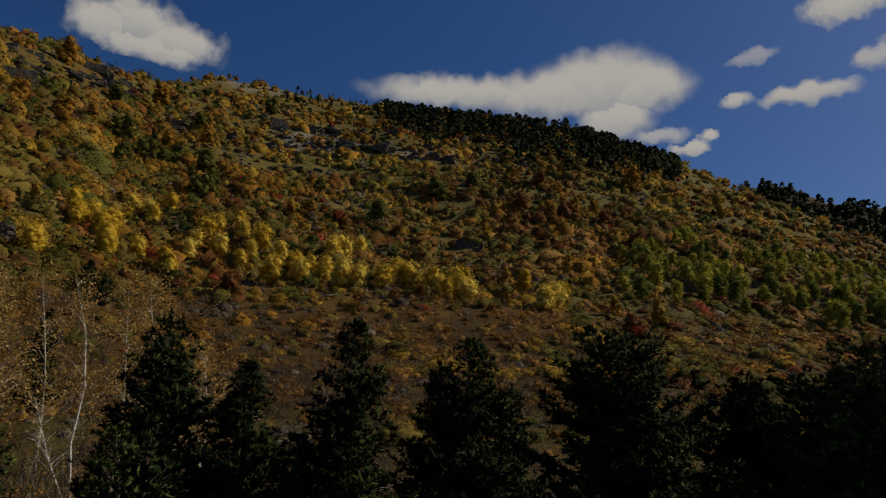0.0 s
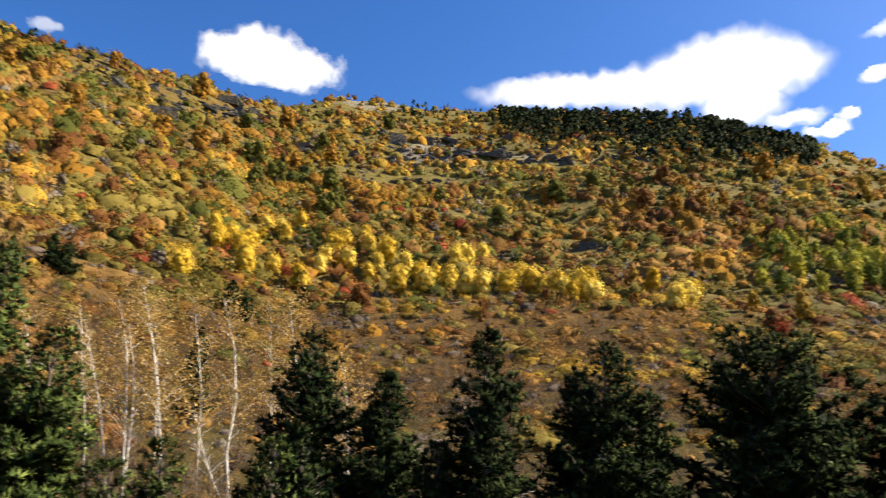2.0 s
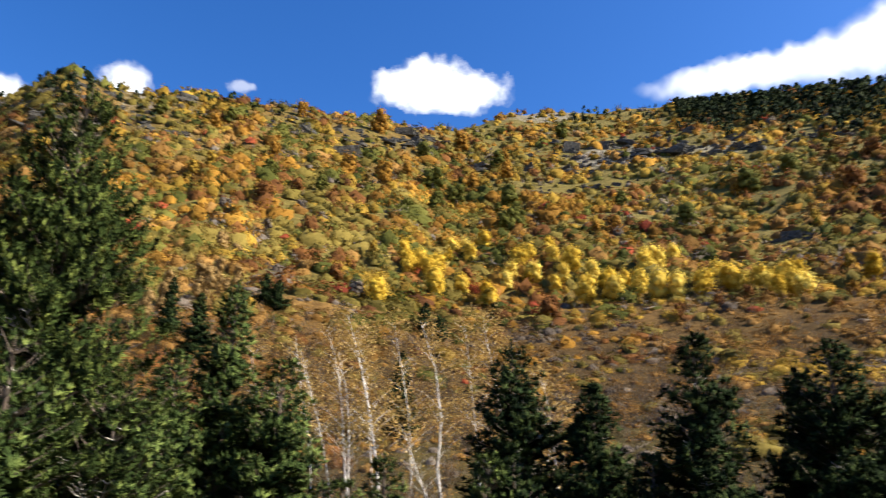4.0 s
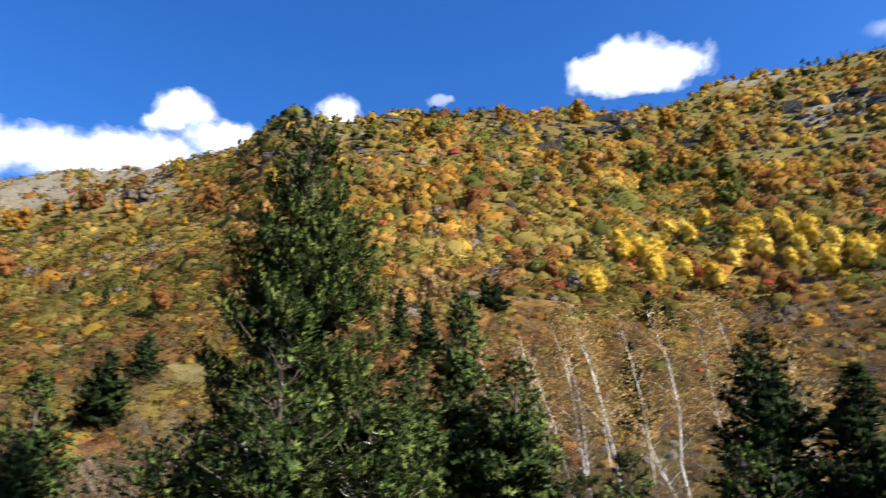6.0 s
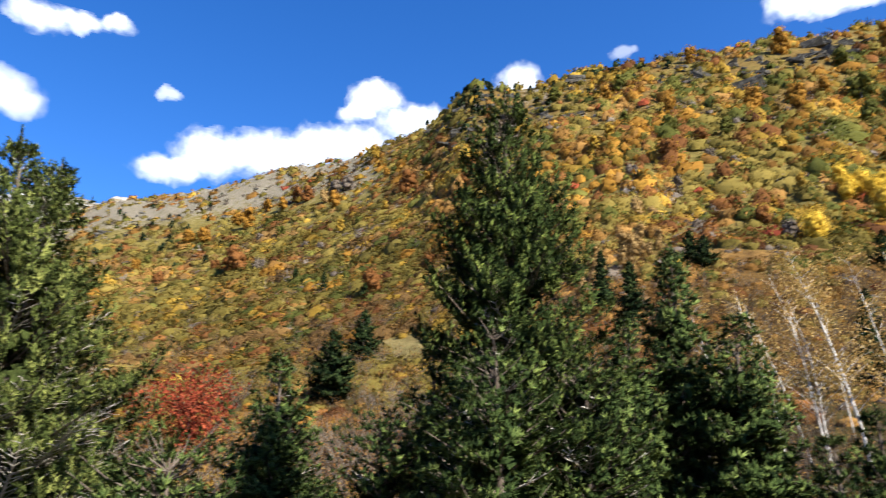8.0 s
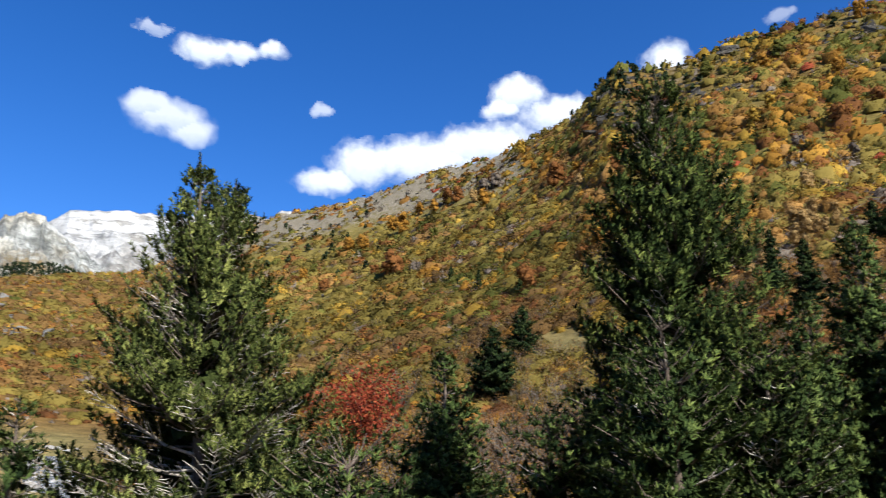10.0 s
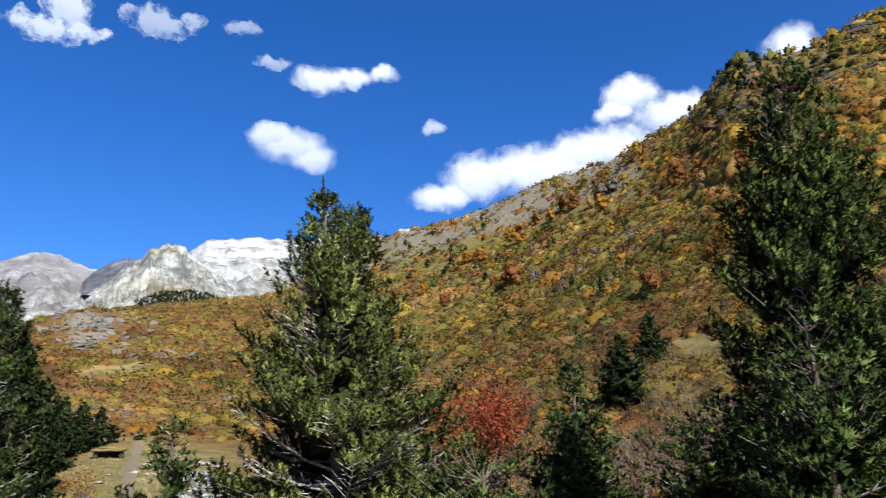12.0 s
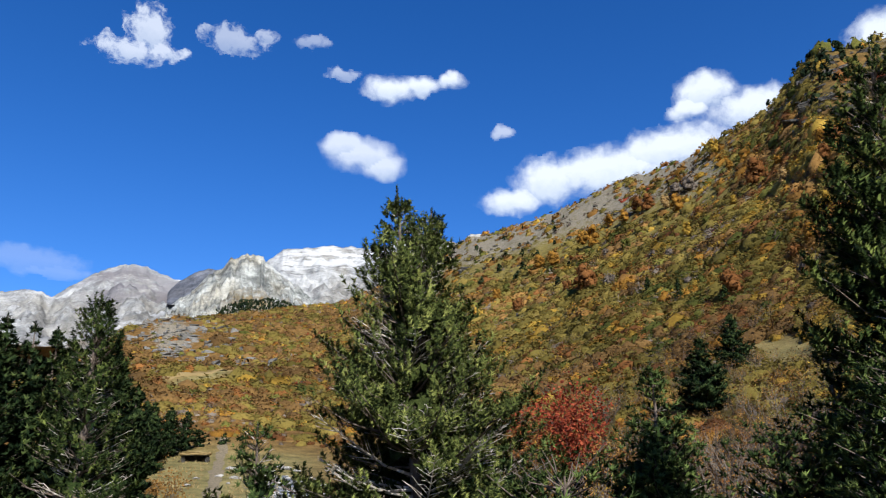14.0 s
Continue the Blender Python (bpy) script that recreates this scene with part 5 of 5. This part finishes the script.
for b, e, s in [(42.5, 14.6, 0.8), (43.2, 15.0, 0.9), (41.4, 15.0, 0.8), (44.0, 14.2, 0.9), (45.0, 13.8, 1.0), (46.0, 13.2, 1.0), (46.8, 12.6, 1.1), (47.6, 12.2, 1.0), (48.3, 11.6, 1.0)]:
    tree_of(POPLARS[rng.integers(3)], b + rng.uniform(-0.5, 0.5), float(spot(b, e + rng.uniform(-0.4, 0.6))), s * rng.uniform(0.65, 1.2), rng.uniform(0, 360), "slender pale yellow poplar on the slope", "tree", "pale poplars", "poplar_tree")
n = 0
while n < 150:
    b, e = rng.uniform(-33, -13.5), rng.uniform(10.5, 18.5)
    mid = np.interp(b, [-33, -28, -22, -14], [12.8, 14.0, 15.6, 16.6])
    if abs(e - mid) < 2.1 + 0.3 * rng.normal():
        tree_of(GROVE[rng.integers(6)], b, float(spot(b, e - 0.8)), rng.uniform(0.8, 1.35), rng.uniform(0, 360), "green and yellow deciduous tree in the hillside grove", "tree", "grove on the slope", "grove_tree")
        n += 1


# single bushes that stand out from the cover: bearing, height angle of the foot, width in degrees
SINGLE = collections.defaultdict(list)
SINGLE["rust"] += [(61.7, 20.7, 2.0), (69.9, 19.5, 1.6), (70.8, 19.5, 1.33), (75.2, 14.3, 2.54), (64.7, 13.1, 2.67), (56.8, 20.7, 1.6), (80.7, 13.2, 1.33), (66.2, 18.9, 0.93), (59.9, 15.0, 1.33), (76.7, 14.4, 1.07), (40.4, 21.2, 2.14), (37.8, 22.1, 1.6), (35.9, 17.7, 1.12), (34.2, 16.2, 1.49), (23.6, 15.9, 2.14), (33.0, 17.5, 0.96), (17.0, 13.4, 2.14), (-7.3, 22.2, 1.49), (-5.7, 20.5, 1.87), (-7.1, 18.2, 1.6), (-12.6, 19.0, 1.6), (-14.9, 17.2, 1.6), (7.2, 12.7, 1.33), (4.4, 13.3, 1.07)]
SINGLE["rust"] += [(2.3, 13.6, 1.07), (-3.4, 12.2, 0.91), (-14.3, 10.9, 2.14)]
SINGLE["orange"] += [(60.0, 21.6, 0.93), (63.5, 21.8, 0.85), (67.7, 19.3, 1.33), (71.8, 19.1, 1.07), (73.1, 18.8, 0.96), (74.5, 17.6, 1.6), (75.3, 17.6, 1.07), (77.7, 16.0, 1.33), (78.8, 15.7, 1.07), (56.9, 21.9, 1.33), (58.8, 15.7, 1.6), (82.3, 13.4, 0.96), (39.8, 24.8, 1.33), (44.9, 26.6, 1.33), (30.7, 23.5, 2.14), (33.7, 24.2, 1.87), (28.8, 24.3, 1.33), (33.3, 17.5, 1.07), (30.8, 15.4, 1.33), (31.2, 27.4, 1.87), (37.8, 28.3, 1.33), (23.1, 23.3, 1.33), (20.3, 23.7, 1.33), (24.2, 26.0, 2.14)]
SINGLE["orange"] += [(14.2, 21.9, 1.33), (11.5, 19.1, 1.33), (13.2, 18.8, 1.07), (20.4, 25.0, 1.33), (-8.8, 21.5, 1.23), (-8.1, 19.7, 1.33), (-10.1, 20.0, 1.6), (-11.6, 20.0, 1.33), (2.3, 21.3, 0.96), (-14.8, 21.6, 2.14), (-4.5, 13.0, 1.07), (-11.0, 14.4, 0.8)]
SINGLE["gold"] += [(63.6, 19.1, 0.8), (64.4, 22.8, 0.93), (57.4, 17.6, 1.33), (67.2, 17.1, 0.96), (31.3, 17.9, 1.2), (46.1, 22.5, 1.33), (44.8, 23.0, 1.33), (24.9, 21.6, 0.91), (-2.9, 18.5, 1.23), (-21.1, 19.3, 1.49), (-9.4, 16.1, 1.07), (-4.6, 15.2, 0.96), (-5.9, 15.1, 0.8), (-13.0, 12.6, 1.07), (-16.2, 11.8, 1.6)]
SINGLE["pale"] += [(59.8, 20.1, 1.01), (68.6, 19.5, 0.96), (43.3, 17.7, 1.6), (42.1, 17.3, 1.33), (-0.3, 19.4, 0.91)]
SINGLE["grey"] += [(66.6, 20.7, 1.6), (67.7, 20.2, 1.33), (73.4, 14.4, 1.33), (68.7, 15.6, 0.93), (73.5, 16.8, 0.91), (70.0, 15.9, 0.91), (37.3, 20.9, 1.33), (35.6, 19.9, 1.33), (32.5, 15.3, 1.6), (40.1, 19.5, 1.17), (43.4, 20.0, 1.33), (37.7, 17.5, 1.17), (31.0, 18.7, 1.07), (5.1, 17.6, 0.96), (-8.9, 15.1, 1.07)]
SINGLE["green"] += [(81.5, 14.2, 0.8), (71.9, 17.2, 0.96), (65.7, 17.7, 0.96), (35.9, 22.7, 1.6), (40.1, 23.2, 1.6), (43.6, 24.2, 1.33), (26.5, 23.2, 2.54), (24.5, 22.3, 2.14), (26.2, 21.6, 1.87), (20.1, 21.9, 2.4), (20.3, 19.9, 2.14), (21.0, 24.8, 1.6), (43.6, 27.0, 1.6), (49.1, 27.0, 1.33), (19.4, 20.1, 1.87), (27.3, 25.6, 1.6), (21.0, 21.7, 1.07), (11.0, 21.6, 1.33), (15.5, 26.8, 1.33), (1.3, 21.3, 2.4), (-1.8, 21.7, 1.6), (-4.7, 21.8, 1.07), (6.1, 19.6, 2.14)]
SHRUB_LOOK = {"rust": (M_RUST, "rust-red autumn bush on the open slope", 0.8), "orange": (M_OCHRE, "bright orange autumn bush on the slope", 1.0), "gold": (M_GOLD, "golden yellow young tree on the slope", 1.25),
              "pale": (M_PALE, "pale yellow leafy bush on the slope", 1.0), "grey": (M_GREY, "bare grey leafless bush on the slope", 0.75), "green": (M_LEAFGREEN, "dark olive green bush on the slope", 0.9)}
rng = np.random.default_rng(19)
for key, spots in SINGLE.items():
    mat, words, tall = SHRUB_LOOK[key]
    forms = [broadleaf_meshes(340 + k, 2.0 * tall, 0.8, 460, 0.1, mat, M_DARKBARK, base=0.0) for k in range(3)]
    for b, e, w in spots:
        r = float(spot(b, min(e, float(crest(b)[0]) - 0.3)))
        tree_of(forms[rng.integers(3)], b, r, 0.5 * r * radians(w) / 0.95 * rng.uniform(0.9, 1.15), rng.uniform(0, 360), words, "bush", "single bushes on the slope", "bush")


# ---- birches ----
def birch(b, r, tip, line, seed, leaves=1300, stems=1, thick=0.009):
    """A leaning white-stemmed birch with sparse pale leaves; line: how far it leans, in degrees, from foot to top."""
    rng = np.random.default_rng(seed)
    p = place(b, r)
    H = r * math.tan(radians(tip)) - float(p[2])
    wood, crown = Soup(), Soup()
    tips = []
    bend = np.interp(np.linspace(0, 1, 9), np.linspace(0, 1, len(line)), line) * r * 0.01745
    for k in range(stems):
        z = np.linspace(0, 1, 9)
        path = np.stack([-bend + 0.12 * np.sin(6 * z + 2 * seed + k) * z + 0.9 * k * z, 0.5 * k * z + 0.2 * np.cos(4 * z + seed) * z, z * H * (1 - 0.12 * k) - 0.2 * (z == 0)], -1)
        wood.add(*tube(path, 0.78 * thick * H * (1 - z) ** 0.7 + 0.01, 7))
        for j in range(30):
            t = rng.uniform(0.28, 0.99)
            s = np.array([np.interp(t, z, path[:, c]) for c in range(3)])
            a, L = rng.uniform(0, 6.28), H * 0.2 * (1.12 - t) + 0.7
            u = np.linspace(0, 1, 4)[:, None]
            q = s + np.array([np.cos(a), np.sin(a), 0]) * L * u * 0.8 + np.array([0, 0, 1.0]) * L * (0.95 * u - 0.35 * u ** 2)
            wood.add(*tube(q, np.linspace(0.016, 0.004, 4), 3))
            tips += [q[1], q[2], q[3], q[3], q[2]]
    tips = np.array(tips)
    n = int(0.72 * leaves)
    w = rng.integers(len(tips), size=n)
    q = tips[w] + rng.normal(size=(n, 3)) * (0.36, 0.36, 0.46)
    crown.add(*leaf_quads(q, 0.072 * rng.uniform(0.6, 1.4, n), rng, 0.2), np.repeat(rng.uniform(size=n), 4))
    root = empty("birch_tree")
    root.location = Vector((p[0], p[1], p[2] - 0.05))
    root.rotation_euler = (0, 0, radians(b))
    part("trunk", wood.mesh("birch_trunk", M_BIRCH), root, "slender white trunk and branches")
    part("crown", crown.mesh("birch_crown", M_BIRCHLEAF), root, "sparse pale golden leaves")
    return tagged(root, "slender leaning birch with sparse pale autumn leaves", "birch tree", "birches")


for k, (b, r, tip, line, n, st, thick) in enumerate([
        (29.9, 50, 13.6, (0, 0.3, 0.9, 1.9, 3.2), 3200, 1, 0.0085), (32.2, 52, 12.4, (0, 0.4, 0.8, 1.3, 2.2), 2600, 2, 0.006), (25.2, 52, 13.2, (0, 0.6, 0.3, 0.7, 1.9), 2000, 1, 0.0075),
        (33.4, 56, 10.8, (0, 0.6, 1.2, 2.2, 3.2), 700, 1, 0.005), (25.4, 50, 5.0, (0, 0.8, 1.7, 2.4, 2.9), 160, 1, 0.011), (20.6, 54, 13.6, (0, 0.1, 0.4, 0.9, 1.6), 3200, 1, 0.004),
        (22.6, 56, 12.8, (0, 0.1, 0.3, 0.7, 1.2), 2600, 1, 0.004), (16.6, 40, 8.9, (0, 0.1, 0.3, 0.7, 1.1), 1800, 1, 0.004), (27.6, 58, 12.9, (0, 0.2, 0.5, 1.0, 1.6), 2600, 1, 0.004),
        (35.0, 60, 11.8, (0, 0.3, 0.8, 1.4, 2.0), 1800, 1, 0.005), (30.6, 62, 12.6, (0, 0.2, 0.5, 1.0, 1.7), 2400, 1, 0.004), (38.6, 62, 12.0, (0, 0.3, 0.7, 1.2, 2.0), 1800, 1, 0.004)]):
    birch(b, r, tip, line, 400 + k, n, st, thick)


# ---- thicket below the road ----
def thicket(name, label, B, R, H, mat_leaf, leaves, leaf, seed, twigs=34):
    """Tall bushes of thin stems with scattered leaves, joined into one cover."""
    rng = np.random.default_rng(seed)
    stem, leafy = Soup(), Soup()
    P = place(B, R)
    for p, h in zip(P, H):
        a, tl = rng.uniform(0, 6.28, twigs), rng.uniform(0.12, 0.75, twigs)
        d = unit(np.stack([np.cos(a) * tl, np.sin(a) * tl, np.ones(twigs)], -1))
        L = h * rng.uniform(0.55, 1.1, twigs)
        base = p + rng.normal(size=(twigs, 3)) * (0.25, 0.25, 0)
        mid = base + d * L[:, None] * 0.55 + rng.normal(size=(twigs, 3)) * 0.06 * h
        end = mid + unit(d + rng.normal(size=(twigs, 3)) * 0.25) * L[:, None] * 0.5
        side = unit(np.cross(d, rng.normal(size=(twigs, 3)))) * (0.006 * h + 0.004)
        v = np.stack([base - side, base + side, mid + side * 0.8, mid - side * 0.8, end + side * 0.3, end - side * 0.3], 1).reshape(-1, 3)
        o = 6 * np.arange(twigs)[:, None]
        stem.add(v, np.concatenate([o + [[0, 1, 2, 3]], o + [[3, 2, 4, 5]]]), rng.uniform())
        if leaves:
            w = rng.integers(twigs, size=leaves)
            u = rng.uniform(0, 1, (leaves, 1))
            q = mid[w] * (1 - u) + end[w] * u + rng.normal(size=(leaves, 3)) * 0.1 * h
            away = unit(q - p - (0, 0, 0.3 * h)) + 0.35 * rng.normal(size=q.shape)
            leafy.add(*leaf_tris(q, 1.15 * leaf * rng.uniform(0.6, 1.3, leaves), rng, 0.3), np.repeat(np.clip(0.3 + 0.4 * rng.uniform() + 0.12 * rng.normal(size=leaves), 0, 1), 3), np.repeat(unit(away), 3, 0))
    tagged(new(name + "_stems", stem.mesh(name + "_stems", M_GREY)), "bare grey-brown stems of " + label, "thicket", kind="stuff")
    if leaves:
        tagged(new(name, leafy.mesh(name, mat_leaf)), label, "thicket", kind="stuff")


rng = np.random.default_rng(13)
n = 430
B, R = rng.uniform(-34, 94, n), rng.uniform(26, 72, n)
thicket("brown_thicket", "brown autumn thicket below the hillside", B, R, rng.uniform(1.6, 3.2, n), M_BROWN, 190, 0.055, 14, 34)
n = 240
B, R = rng.uniform(57, 93, n), rng.uniform(28, 78, n)
thicket("dense_thicket", "dense brown thicket of bare stems below the open slope", B, R, rng.uniform(2.0, 4.2, n), M_BROWN, 200, 0.07, 24, 40)
n = 70
B, R = rng.uniform(57, 92, n), rng.uniform(30, 70, n)
thicket("rust_thicket", "rust-leaved thicket below the open slope", B, R, rng.uniform(1.8, 3.6, n), M_RUST, 260, 0.07, 25, 24)
n = 90
B, R = rng.uniform(-33, 94, n), rng.uniform(22, 48, n)
thicket("yellow_thicket", "yellow-leaved autumn thicket below the hillside", B, R, rng.uniform(1.4, 2.6, n), M_GOLD, 200, 0.065, 15)
n = 1500
B = rng.uniform(-34, 92, n)
R = EDGE * (crest(B)[1] / EDGE) ** ((rng.uniform(3.5, 13.0, n) + 3.5) / (crest(B)[0] + 3.5))
ok = (bump_at(B, lookout(B, R), 61, 8.6, 4.0, 0.9) < 0.5) & (R > 58)
B, R = B[ok], R[ok]
thicket("slope_thicket", "hazy brown leafless thicket on the lower slope", B, R, rng.uniform(1.8, 3.4, len(B)), M_BROWN, 70, 0.1, 16, 22)


def leafy_bush(b, r, H, mat, label, seed, leaves=900, leaf=0.085):
    rng = np.random.default_rng(seed)
    p = place(b, r)
    wood, crown = Soup(), Soup()
    pts = []
    for k in range(16):
        a, t = rng.uniform(0, 6.28), rng.uniform(0.15, 0.85)
        d = unit(np.array([np.cos(a) * t, np.sin(a) * t, 1.0]))
        L = H * rng.uniform(0.6, 1.0)
        u = np.linspace(0, 1, 5)[:, None]
        q = d * L * u + rng.normal(size=(5, 3)) * 0.05 * H * u
        wood.add(*tube(q, np.linspace(0.03, 0.006, 5), 4))
        pts += [q[1], q[2], q[3], q[4]]
    pts = np.array(pts)
    q = pts[rng.integers(len(pts), size=leaves)] + rng.normal(size=(leaves, 3)) * 0.13 * H
    crown.add(*leaf_quads(q, leaf * rng.uniform(0.6, 1.4, leaves), rng, 0.4), np.repeat(rng.uniform(size=leaves), 4))
    root = empty("shrub")
    root.location = Vector((p[0], p[1], p[2] - 0.05))
    part("stems", wood.mesh("shrub_stems", M_DARKBARK), root)
    part("foliage", crown.mesh("shrub_foliage", mat), root)
    return tagged(root, label, "shrub", "single shrubs")


for k, (b, r, H, mat, lab, n, s) in enumerate([
        (77.3, 66, 8.0, M_RED, "red-leaved rowan shrub in the brown thicket", 5200, 0.14), (73.6, 58, 4.6, M_BROWN, "half-bare brown shrub beside the rowan", 1400, 0.1), (75.8, 44, 3.6, M_GOLD, "yellow-leaved shrub under the rowan", 1500, 0.075), (79.6, 40, 3.2, M_BROWN, "half-bare brown shrub under the rowan", 1200, 0.08),
        (80.6, 62, 5.0, M_RUST, "low rust-red shrub in the thicket", 1600, 0.12), 
        (-14.8, float(spot(-14.8, 10.6)), 4.2, M_RED, "scarlet bush on the green slope", 900, 0.2), (23.0, float(spot(23, 15.4)), 4.6, M_RED, "dark red bush below the aspens", 900, 0.2), (18.2, float(spot(18.2, 13.6)), 3.6, M_RED, "dark red bush below the aspens", 800, 0.18),
        (7.3, float(spot(7.3, 12.4)), 2.8, M_RUST, "rust-red bush below the aspens", 600, 0.15), (4.2, float(spot(4.2, 12.8)), 2.8, M_RUST, "rust-red bush below the aspens", 600, 0.15),
        (106.3, 74, 3.4, M_BROWN, "small half-bare brown tree on the meadow", 500, 0.1), (107.4, 112, 2.4, M_BROWN, "low brown bush at the meadow edge", 500, 0.12), (107.6, 84, 1.8, M_BROWN, "low brown bush on the meadow", 500, 0.1),
        (68.0, 27, 3.2, M_GOLD, "yellow-leaved bush under the pines", 1500, 0.06), (64.5, 30, 3.6, M_GOLD, "yellow-leaved bush under the pines", 1500, 0.06),
        (-24.0, 70, 5.0, M_GOLD, "broad golden bush on the lower slope", 2400, 0.13), (-26.0, 71, 4.6, M_GOLD, "broad golden bush on the lower slope", 2000, 0.13), (-17.5, 48, 3.4, M_OCHRE, "orange bush behind the dark pines", 1500, 0.09)]):
    leafy_bush(b, r, H, mat, lab, 500 + k, n, s)


# ---- meadow, track and stream ----
def ribbon(name, line, width, lift, mat, label, category, wob=0.15):
    """A strip laid on the ground along bearings and distances."""
    line = np.array(line, float)
    u = np.linspace(0, 1, 40)
    t = np.linspace(0, 1, len(line))
    b, r = np.interp(u, t, line[:, 0]), np.interp(u, t, line[:, 1])
    c = np.stack([-r * np.sin(np.radians(b)), r * np.cos(np.radians(b))], -1)
    d = unit(np.gradient(c, axis=0))
    nrm = np.stack([-d[:, 1], d[:, 0]], -1)
    k = np.linspace(-0.5, 0.5, 7)
    w = width * (1 + wob * np.sin(u * 23) + wob * np.sin(u * 51))
    xy = c[:, None] + nrm[:, None] * (k[None, :] * w[:, None])[..., None]
    x, y = xy[..., 0], xy[..., 1]
    z = height(np.degrees(np.arctan2(-x, y)), np.hypot(x, y)) + lift * (1 - (2 * k[None]) ** 4) - 0.03
    v = np.concatenate([xy, z[..., None]], -1).reshape(-1, 3)
    i, j = np.meshgrid(np.arange(39), np.arange(6), indexing="ij")
    f = np.stack([i * 7 + j, i * 7 + j + 1, (i + 1) * 7 + j + 1, (i + 1) * 7 + j], -1).reshape(-1, 4)
    return tagged(new(name, raw_mesh(name, v, f, mat, True)), label, category, kind="structure")


M_TRACK, M_WATER = gravel_material(), water_material()
ribbon("track", [(104.2, 60), (103.8, 74), (103.5, 95), (103.3, 118), (103.0, 150)], 1.8, 0.1, M_TRACK, "pale gravel track across the meadow", "track")
ribbon("stream", [(88, 42), (94, 50), (97.5, 66), (98.8, 84), (99.6, 98)], 5.0, 0.14, M_WATER, "foaming mountain stream among white boulders", "stream", 0.25)
ribbon("terrace", [(107.6, float(spot(107.6, 6.9))), (104.1, float(spot(104.1, 7.4))), (101.7, float(spot(101.7, 8.0))), (98.6, float(spot(98.6, 8.7)))], 5, 0.7, M_DRYGRASS, "pale dry bank along the far slope", "bank", 0.1)
rng = np.random.default_rng(17)
for k in range(110):
    u = rng.uniform()
    r = 46 + 70 * u
    b = float(np.interp(r, [42, 50, 66, 84, 112], [88, 94, 97.5, 98.8, 100.0])) + rng.normal() * 2.4 / r * 57.3
    p = place(b, r)
    s = rng.uniform(0.2, 0.75)
    ob = new("boulder", STONES[rng.integers(3)])
    ob.matrix_basis = pose(p[0], p[1], p[2] + 0.15 * s, rng.uniform(-12, 12), rng.uniform(-12, 12), rng.uniform(0, 360)) @ Matrix.Diagonal((s * 1.3, s, s, 1))
    tagged(ob, "whitish rounded boulder beside the stream", "boulder", "boulders along the stream")
for b, r, s in [(104.6, 70, 1.1), (102.8, 66, 0.8), (106.2, 78, 0.5), (107.5, 72, 0.35), (105.3, 92, 0.6), (104.7, 100, 0.5), (102.4, 112, 0.7), (103.1, 66, 0.45), (109.0, 64, 0.3), (106.8, 66, 0.3), (102.1, 98, 0.6)]:
    p = place(b, r)
    ob = new("stone", STONES[int(b * 10) % 3])
    ob.matrix_basis = pose(p[0], p[1], p[2] + 0.1 * s, 4, -5, b * 31 % 360) @ Matrix.Diagonal((s * 1.5, s, s * 0.8, 1))
    tagged(ob, "pale stone lying in the meadow grass", "stone", "stones in the meadow")


# ---- low stone shelter by the track ----
def block_mesh(name, size, mat, rng, rough=0.06, cuts=3):
    """A rough box, uneven on all its faces."""
    bm = bmesh.new()
    bmesh.ops.create_cube(bm, size=1.0)
    bmesh.ops.subdivide_edges(bm, edges=bm.edges[:], cuts=cuts, use_grid_fill=True)
    for v in bm.verts:
        v.co = Vector((v.co.x * size[0], v.co.y * size[1], v.co.z * size[2])) + Vector(rng.normal(size=3) * rough)
    me = bpy.data.meshes.new(name)
    bm.to_mesh(me)
    bm.free()
    me.materials.append(mat)
    return me


srng = np.random.default_rng(31)
sp = place(104.9, 124.0)
shelter = empty("stone_shelter")
shelter.matrix_basis = pose(sp[0], sp[1], sp[2] - 0.1, 0, 0, 104.9)
for name, size, at, mat in (("back_wall", (3.6, 0.5, 1.3), (0, 1.3, 0.6), M_ROCK), ("side_wall", (0.5, 2.2, 1.3), (-1.75, 0.2, 0.6), M_ROCK), ("side_wall", (0.5, 2.2, 1.3), (1.75, 0.2, 0.6), M_ROCK),
                            ("roof", (4.6, 3.2, 0.3), (0, 0.2, 1.35), M_DRYGRASS), ("beam", (4.2, 0.22, 0.2), (0, -1.0, 1.14), M_DEADWOOD)):
    part(name, block_mesh(name, size, mat, srng, 0.02 if name == "beam" else 0.06), shelter, {"roof": "turf-covered slab roof", "beam": "weathered grey timber beam"}.get(name, "")).location = at
tagged(shelter, "low stone shelter with a turf roof beside the track", "shelter")


# ---- grass tufts on the meadow ----
rng = np.random.default_rng(23)
n = 2600
B, R = rng.uniform(99, 119, n), rng.uniform(45, 135, n)
keep = np.abs(B - np.interp(R, [60, 74, 95, 118, 150], [104.2, 103.8, 103.5, 103.3, 103.0])) * R / 57.3 > 1.4
P = place(B[keep], R[keep])
v, f = needle_tufts(P, np.tile((0, 0, 1.0), (len(P), 1)), rng.uniform(0.15, 0.5, len(P)), rng, None, 7, 0.5, 0.09)
grass = Soup()
grass.add(v, f, np.repeat(rng.uniform(size=len(P)), 21))
tagged(new("meadow_grass", grass.mesh("meadow_grass", M_DRYGRASS)), "short dry grass tufts on the meadow", "grass", kind="stuff")
